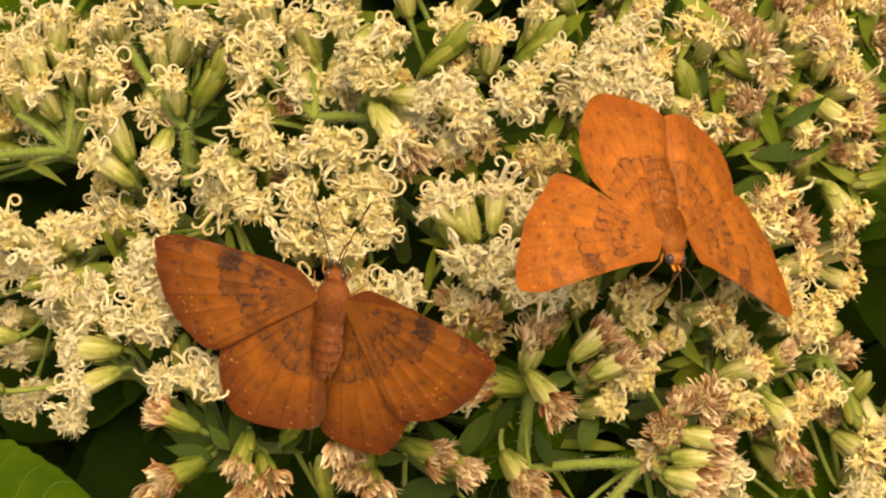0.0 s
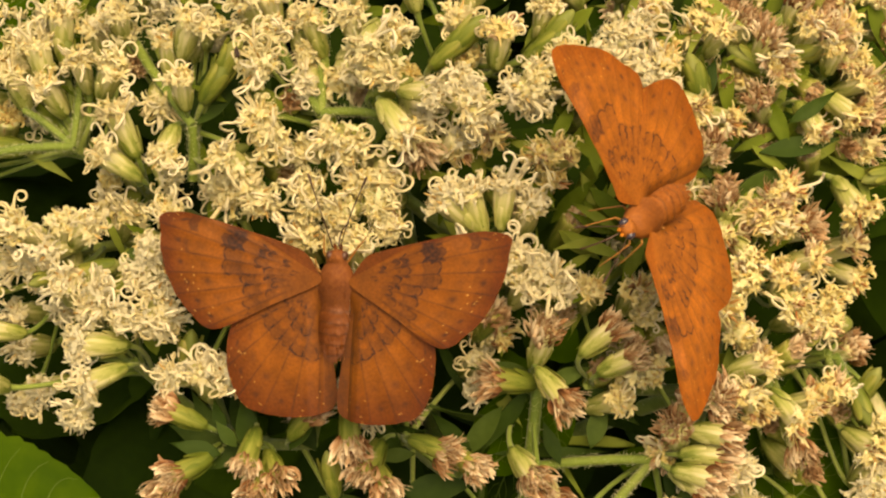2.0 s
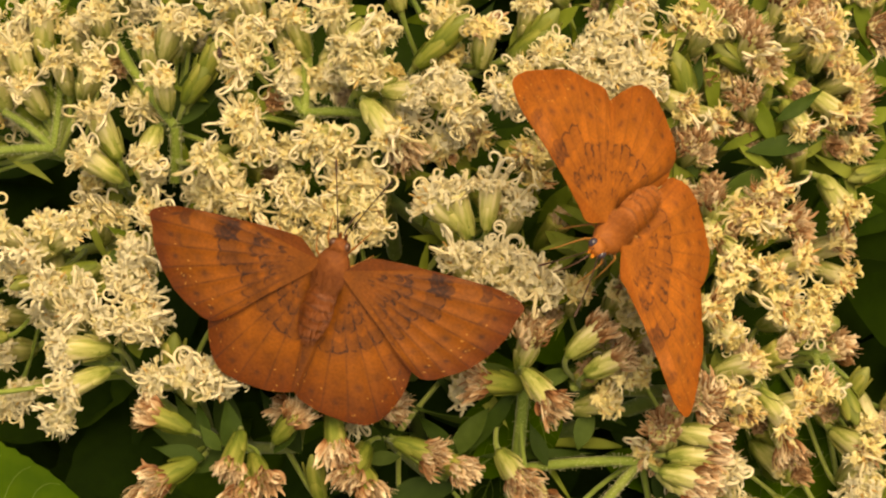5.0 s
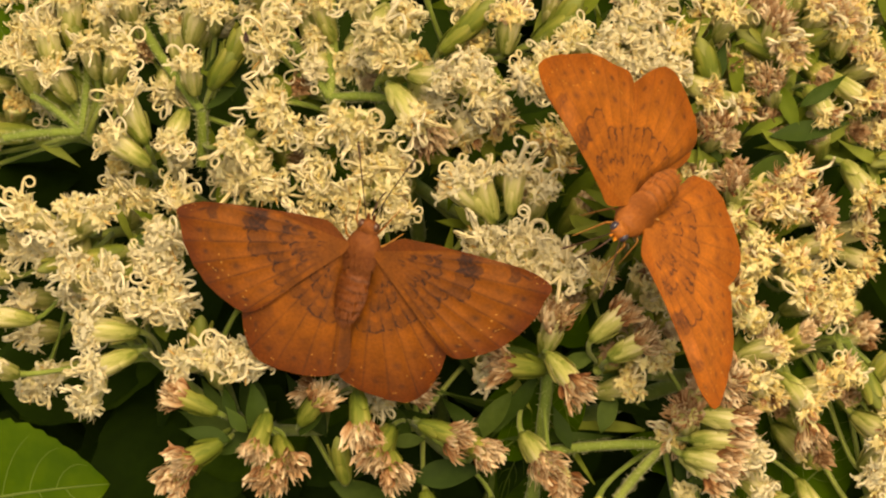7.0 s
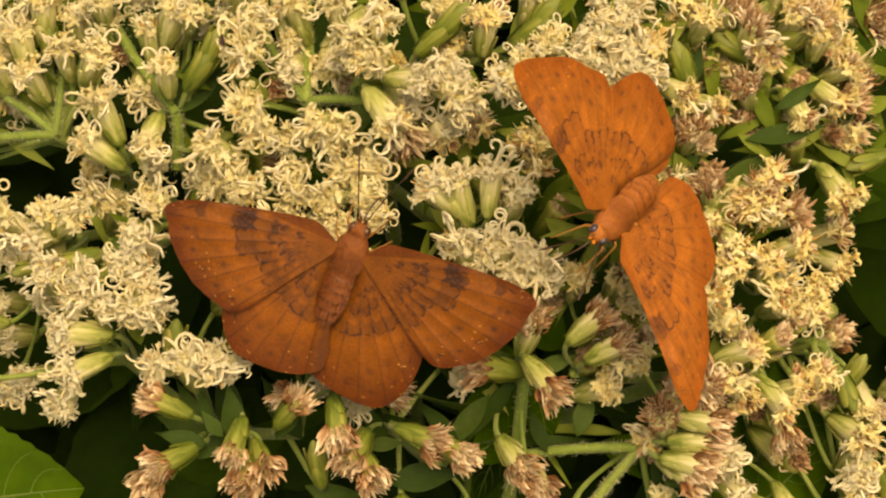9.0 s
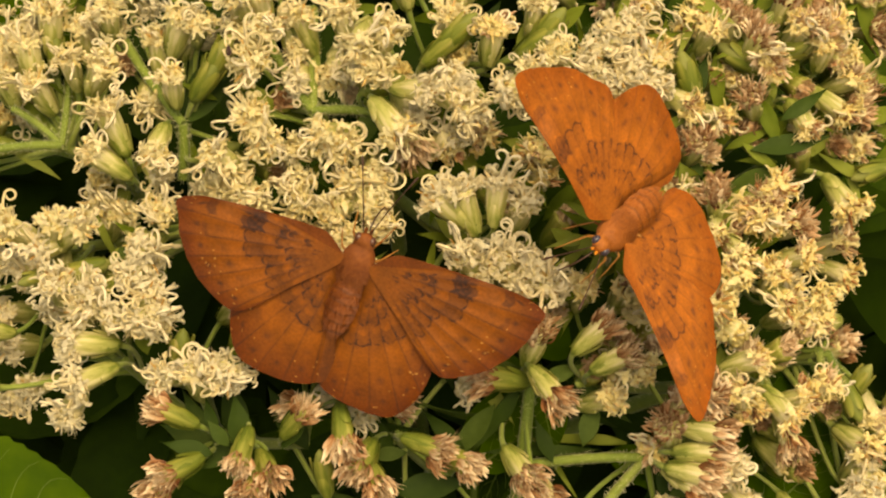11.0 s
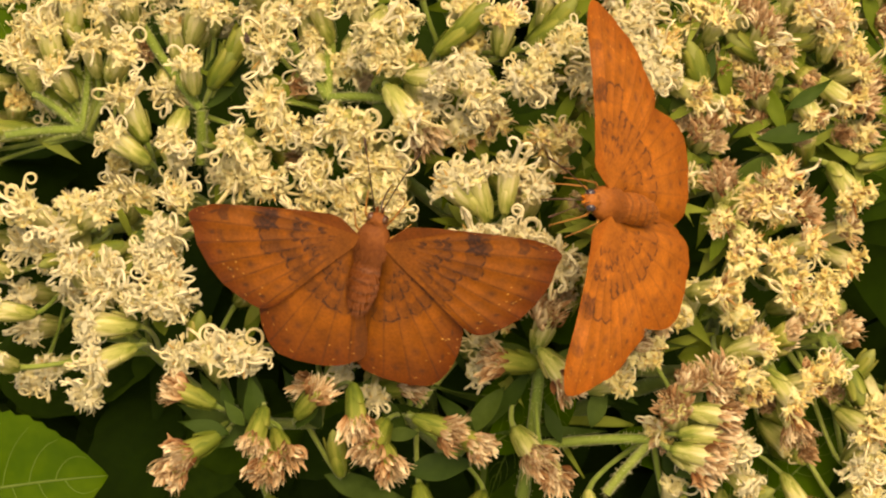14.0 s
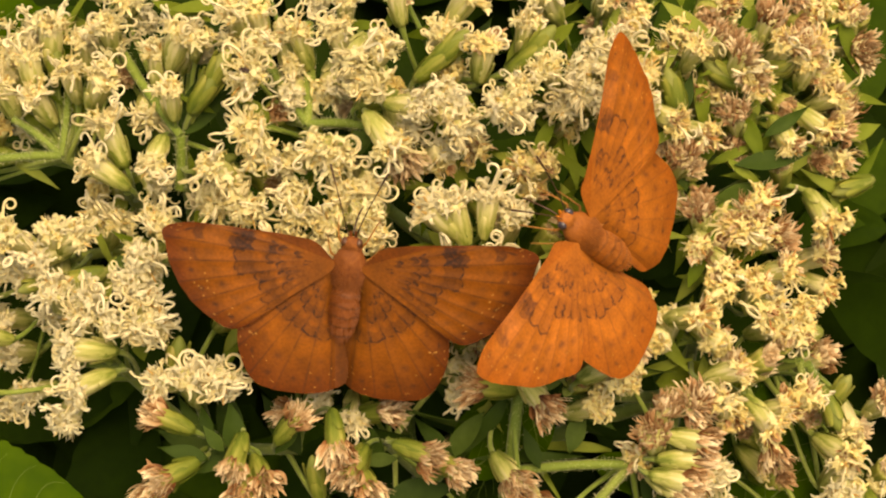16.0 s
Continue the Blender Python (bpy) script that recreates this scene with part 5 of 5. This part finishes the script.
def butterfly(label, tint, seed, material, fur, ringed, face, eye, shape, hind_shape, size=1.0, hind=1.0, reach=1.0, stout=1.0, bands=1.0, dashes=0.8, veiny=0.5):
    tint = [Vector(c) for c in tint]
    thing = new("butterfly")
    tagged(thing, label, "butterfly", "butterflies on the flowers")
    part("thorax", blob("thorax", 0, 0.8, -0.25, 1.78 * stout, 2.5, 1.25, fur, 1100, 0, seed), thing)
    part("abdomen", blob("abdomen", 0, -3.1, -0.45, 1.58 * stout, 3.7, 1.2, ringed, 700, 7, seed + 1), thing)
    head = part("head", blob("head", 0, 3.35, -0.2, 1.0, 0.85, 0.8, fur, 160, 0, seed + 2), thing)
    for sd in (-1, 1):
        part("eye", blob("eye", sd * 0.70, 3.55, -0.05, 0.42, 0.52, 0.50, eye), head)
        bm = bmesh.new()
        pts = bez((sd * 0.35, 4.3, 0.45), (sd * 1.2, 7.5, 2.2), (sd * 2.9, 11.6, 1.6), 22)
        tube(bm, pts, [0.055 + 0.012 * (i % 2) + (0.09 * max(0, (i - 17) / 5) if i < 22 else 0.02) for i in range(23)], 6)
        part("antenna", mesh_of("antenna", bm, HORN), head)
        bm = bmesh.new()
        tube(bm, bez((sd * 0.25, 4.1, -0.4), (sd * 0.35, 4.7, -0.2), (sd * 0.25, 4.8, 0.05), 5), [0.18, 0.2, 0.18, 0.13, 0.08, 0.03], 6)
        part("palp", mesh_of("palp", bm, face), head)
        for (y0, kx, ky, fx, fy) in ((a, 0.6 + (b - 0.6) * reach, a + (c - a) * reach, 0.6 + (d - 0.6) * reach, a + (e - a) * reach) for a, b, c, d, e in ((2.4, 2.0, 4.6, 3.1, 6.8), (0.9, 3.0, 2.8, 4.6, 4.0), (-0.6, 2.8, -2.4, 4.2, -4.6))):
            bm = bmesh.new()
            tube(bm, [(sd * 0.6, y0, -0.9), (sd * kx, ky, -0.6)], [0.16, 0.12], 6)
            tube(bm, [(sd * kx, ky, -0.6), (sd * (kx + fx) / 2, (ky + fy) / 2, -2.2), (sd * fx, fy, -4.2)], [0.11, 0.08, 0.05], 6)
            part("leg", mesh_of("leg", bm, LEG), thing)
    bm = bmesh.new()
    tube(bm, bez((0, 4.4, -0.5), (0, 6.2, -1.0), (0.3, 6.4, -4.0), 9), 0.09, 5)
    part("proboscis", mesh_of("proboscis", bm, HORN), head)
    wings = {}
    for sd, key in ((-1, "l"), (1, "r")):
        wings["f" + key] = part("forewing", wing_mesh("forewing", [(x * size, y * size) for x, y in shape], False, sd, tint, seed + 3, material, bands, dashes, veiny), thing)
        wings["h" + key] = part("hindwing", wing_mesh("hindwing", [(x * size * hind, y * size * hind) for x, y in hind_shape], True, sd, tint, seed + 5, material, bands, dashes, veiny), thing)
    return thing, wings


BROWN_TINT = ((0.262, 0.076, 0.0085), (0.125, 0.040, 0.0100), (0.024, 0.012, 0.011), (0.120, 0.024, 0.0028))    # ground, dusky bands, ink, margin
ORANGE_TINT = ((0.450, 0.134, 0.020), (0.275, 0.082, 0.020), (0.056, 0.020, 0.014), (0.350, 0.088, 0.010))
brown_fly, brown_wings = butterfly("rust-brown butterfly with dusky wing bands resting on the flowers", BROWN_TINT, 1, WING_BROWN, FUR, RINGED, FUR, EYE_BROWN, FORE, HIND, reach=0.6, bands=0.95, dashes=0.95, veiny=0.62)
orange_fly, orange_wings = butterfly("bright orange-brown butterfly with dark dashes turning on the flowers", ORANGE_TINT, 2, WING_ORANGE, FUR_LIGHT, RINGED_LIGHT, FACEFUR, EYE, FORE_SLENDER, HIND_SLENDER, 1.05, 0.93, reach=0.6, stout=1.02, bands=0.42, dashes=1.0, veiny=0.38)


def small_beetle():
    """A tiny dark beetle that clings to a bud: wing cases, thorax, head and six short legs."""
    thing = new("beetle")
    tagged(thing, "tiny dark brown beetle on a green flower bud", "beetle")
    for sd in (-1, 1):
        part("wing_case", blob("wing_case", sd * 0.12, -0.12, 0.22, 0.16, 0.42, 0.20, SHELL), thing)
        for y, fy in ((0.28, 0.44), (0.05, 0.05), (-0.15, -0.34)):
            bm = bmesh.new()
            tube(bm, [(sd * 0.12, y, 0.12), (sd * 0.32, (y + fy) / 2, 0.18), (sd * 0.42, fy, -0.05)], [0.035, 0.03, 0.018], 5)
            part("leg", mesh_of("leg", bm, SHELL), thing)
    part("thorax", blob("thorax", 0, 0.33, 0.2, 0.19, 0.16, 0.16, SHELL), thing)
    part("head", blob("head", 0, 0.52, 0.17, 0.12, 0.11, 0.10, SHELL), thing)
    return thing


beetle = small_beetle()


def pinned(side, hinge, sweep, flap, twist=0.0):
    """Pose of a wing on its butterfly: twisted about its span, swept forward in its plane, then raised about the body."""
    return Matrix.Translation(Vector((side * hinge.x, hinge.y, hinge.z)) * MM) @ pose(0, 0, 0, 0, -side * flap, 0) @ pose(0, 0, 0, 0, 0, side * sweep) @ Matrix.Rotation(radians(-side * twist), 4, Vector((side * 0.94, 0.34, 0)))


def flight(thing, wings, lift, over, rows):
    """Keys a butterfly: rows of seconds, place on the cluster's face, heading, pitch, roll, then sweep and raise of the left and right wings the spread and the twist of the left and right pairs."""
    body, keys = [], {k: [] for k in wings}
    for t, x, y, turn, pit, rol, sl, fl, sr, fr, hl, hr, wl, wr in rows:
        body.append((t, FACE @ (mpose(x, y, lift) @ pose(0, 0, 0, 0, 0, turn) @ pose(0, 0, 0, pit, 0, 0) @ pose(0, 0, 0, 0, rol, 0))))
        for key, sd, s, f, hs, w in (("l", -1, sl, fl, hl, wl), ("r", 1, sr, fr, hr, wr)):
            keys["f" + key].append((t, pinned(sd, HINGE_F, s, f, w)))
            keys["h" + key].append((t, pinned(sd, HINGE_H, hs + HK * s, f + over, w)))
    walk(thing, body)
    for k, ob in wings.items():
        walk(ob, keys[k])


HK = 0.55


def motions():
    walk(beetle, [
        (0, FACE @ mpose(-19.8, 21.1, 3.3, 0, 0, 10)),
        (13.9, FACE @ mpose(-19.8, 21.1, 3.3, 0, 0, 6)),
        (14.5, FACE @ mpose(-19.1, 21.4, 3.3, 0, 0, 45)),
        (15, FACE @ mpose(-18.6, 21.0, 3.3, 0, 0, 52)),
        (15.5, FACE @ mpose(-18.4, 20.9, 3.3, 0, 0, 65)),
        (16, FACE @ mpose(-18.0, 20.6, 3.3, 0, 0, 75)),
    ])
    flight(brown_fly, brown_wings, 6.0, -1.5, [
        (0, -9.4, -4.0, -7.8, 11.2, -7.8, -10.8, -3.5, -27.0, 23.1, 2.1, 6.8, 0.2, 1.0),
        (0.5, -8.7, -3.9, -13.6, 10.1, -6.8, -10.6, -5.3, -21.3, 18.3, 0.4, 5.6, 1.4, 1.5),
        (1, -9.1, -3.9, -10.7, 11.0, -2.3, -11.1, -4.9, -18.1, -0.3, -0.1, 5.5, 0.6, -2.0),
        (1.5, -9.0, -3.8, -10.2, 10.1, -4.0, -13.0, -9.6, -14.6, -14.0, 0.1, 3.4, 1.2, -1.1),
        (2, -9.7, -2.6, -2.4, 7.2, -6.8, -2.5, -5.4, -0.4, 18.1, -1.0, 5.4, 0.7, 14.1),
        (2.5, -9.5, -2.2, -8.6, 11.6, -3.5, -11.0, -2.2, -8.0, 6.1, 1.7, 2.8, -0.7, 5.0),
        (3, -9.2, -1.9, -13.6, 15.4, -4.4, -22.5, 2.0, -8.1, 4.8, 4.5, 0.2, 2.7, -0.7),
        (3.5, -9.0, -2.0, -19.1, 14.5, -3.7, -19.5, 2.6, -10.5, 4.9, 3.4, 0.5, 0.4, 0.0),
        (4, -9.1, -1.7, -20.6, 12.5, -4.4, -21.5, -3.5, -8.8, 0.6, 2.2, 0.7, -1.3, 0.9),
        (6.5, -8.6, -0.9, -17.2, 13.9, -4.9, -26.0, -2.5, -11.1, 4.5, 4.6, 1.4, -1.6, -1.6),
        (7, -8.4, -0.9, -15.6, 13.9, -5.1, -25.3, -1.4, -12.3, 6.8, 5.0, 1.6, 0.7, -2.2),
        (9, -7.4, -0.8, -22.5, 13.9, -4.6, -30.8, 0.0, -8.7, 8.7, 7.0, -1.8, 0.8, -4.8),
        (11.5, -7.3, -0.9, -20.2, 14.2, -4.2, -22.2, -2.9, -12.7, 3.1, 5.4, 1.2, -0.9, -2.1),
        (12, -6.9, -0.9, -20.4, 14.3, -4.1, -31.1, 1.1, -10.3, 4.0, 5.9, 1.0, -0.9, -4.8),
        (12.5, -7.1, -0.7, -15.8, 13.5, -2.6, -24.7, 2.3, -7.8, -0.2, 6.3, 0.7, -0.7, -3.2),
        (13, -7.1, -0.5, -12.2, 15.6, -3.8, -23.4, 2.6, -5.9, 2.5, 3.7, -0.9, -1.3, -3.1),
        (13.5, -7.3, -0.5, -13.5, 15.2, -4.9, -27.1, -0.7, -6.2, 3.3, 4.4, 0.6, 0.5, -4.4),
        (14, -7.1, -0.4, -13.1, 15.7, -5.4, -26.8, -1.1, -6.2, 5.5, 4.7, 0.8, -1.3, -3.9),
        (14.5, -7.1, -0.2, -11.7, 15.0, -5.4, -25.4, -1.9, -8.3, 6.7, 5.0, 1.1, -0.0, -1.4),
        (15, -7.0, -0.2, -11.5, 18.9, -5.3, -23.0, 4.9, -1.4, 7.9, 3.1, -3.7, -0.0, -5.7),
        (15.5, -6.9, -0.3, -11.4, 17.1, -6.3, -25.1, 5.0, -1.9, 12.5, 2.6, -1.2, 1.3, -3.6),
        (16, -7.3, -0.3, -7.2, 16.4, -4.4, -16.7, 0.9, -5.9, 4.0, 2.2, 1.2, 0.5, -5.7),
    ])
    flight(orange_fly, orange_wings, 10.0, -1.0, [
        (0, 23.5, 4.6, -171.2, 12.9, -31.8, 1.1, -17.5, -4.4, 3.1, 10.5, -23.5, -2.3, -6.0),
        (0.5, 22.6, 3.7, -170.6, 16.9, -36.7, 1.1, 0.1, -4.2, 2.8, 18.9, -24.2, -0.7, -1.3),
        (1, 21.1, 4.3, -191.9, 22.3, -21.4, 10.2, 3.6, -4.3, 15.9, 15.4, -24.2, -7.0, -0.3),
        (1.5, 20.8, 4.5, -232.0, 33.8, -4.8, -6.6, -11.2, -6.8, 26.2, 15.0, -4.1, -8.8, 0.3),
        (2, 20.6, 4.9, -239.5, 42.2, -3.9, -0.3, -0.0, -1.4, 18.2, 4.2, -3.8, -12.2, -3.9),
        (2.5, 19.4, 4.4, -239.9, 37.3, -4.0, -6.6, 3.4, -1.3, 23.7, 5.1, -4.5, -10.8, -5.0),
        (3, 20.0, 4.2, -231.2, 37.5, -7.0, -4.2, -3.3, -4.9, 25.0, 6.1, -5.2, -12.9, -7.1),
        (3.5, 19.2, 4.0, -232.0, 35.3, -6.3, -6.0, -2.8, -3.8, 24.6, 6.5, -5.7, -8.3, -5.6),
        (4, 19.2, 3.9, -231.4, 34.6, -7.1, -7.7, -4.7, -4.4, 22.9, 7.0, -6.2, -8.5, -5.1),
        (6.5, 18.6, 3.3, -227.7, 32.5, -11.6, -20.9, -17.6, -8.3, 21.1, 7.2, -5.2, -9.2, -3.0),
        (7, 18.7, 3.8, -228.1, 34.8, -6.6, -3.2, -3.1, -6.5, 27.1, 7.2, -5.0, -10.7, -1.8),
        (9, 18.9, 3.7, -229.5, 36.2, -7.2, -7.0, -5.1, -5.0, 23.5, 6.8, -5.4, -9.0, -2.2),
        (11.5, 18.6, 3.6, -230.9, 35.2, -5.1, -7.7, -3.0, -5.5, 24.0, 4.3, -5.5, -10.9, -2.4),
        (12, 18.8, 4.7, -237.4, 42.7, -7.0, -12.6, 0.9, -1.8, 26.1, 3.9, -4.5, -11.3, -4.3),
        (12.5, 18.2, 5.4, -265.5, 44.2, 1.8, -9.2, 12.0, 7.8, 15.6, 3.6, -3.4, -5.5, -3.2),
        (13, 17.7, 4.9, -273.0, 40.9, 4.0, -3.4, 12.7, 7.1, 16.3, -1.5, -4.1, -7.9, -7.1),
        (13.5, 17.0, 4.4, -273.6, 45.3, 8.5, 0.2, 2.1, -0.1, 17.1, 2.6, -3.6, -1.9, -4.5),
        (14, 17.0, 4.4, -278.3, 43.8, 13.2, -3.5, -3.2, -9.7, 5.5, 1.8, -3.8, -2.1, -3.7),
        (14.5, 17.8, 4.4, -285.9, 45.6, 16.4, 0.5, 7.7, -10.8, 10.5, 0.9, -4.0, -4.3, -7.0),
        (15, 16.6, 4.2, -306.9, 36.0, 14.7, 2.7, 20.7, -7.5, -0.8, -4.0, 5.1, 1.6, -6.3),
        (15.5, 16.6, 4.2, -301.4, 34.9, 13.3, 1.5, 8.7, -16.4, -12.7, -3.3, 4.8, 1.6, -6.4),
        (16, 16.5, 4.0, -302.0, 36.4, 10.5, 2.3, 12.7, -2.0, -1.8, -2.6, 1.6, 2.5, -8.0),
    ])


motions()
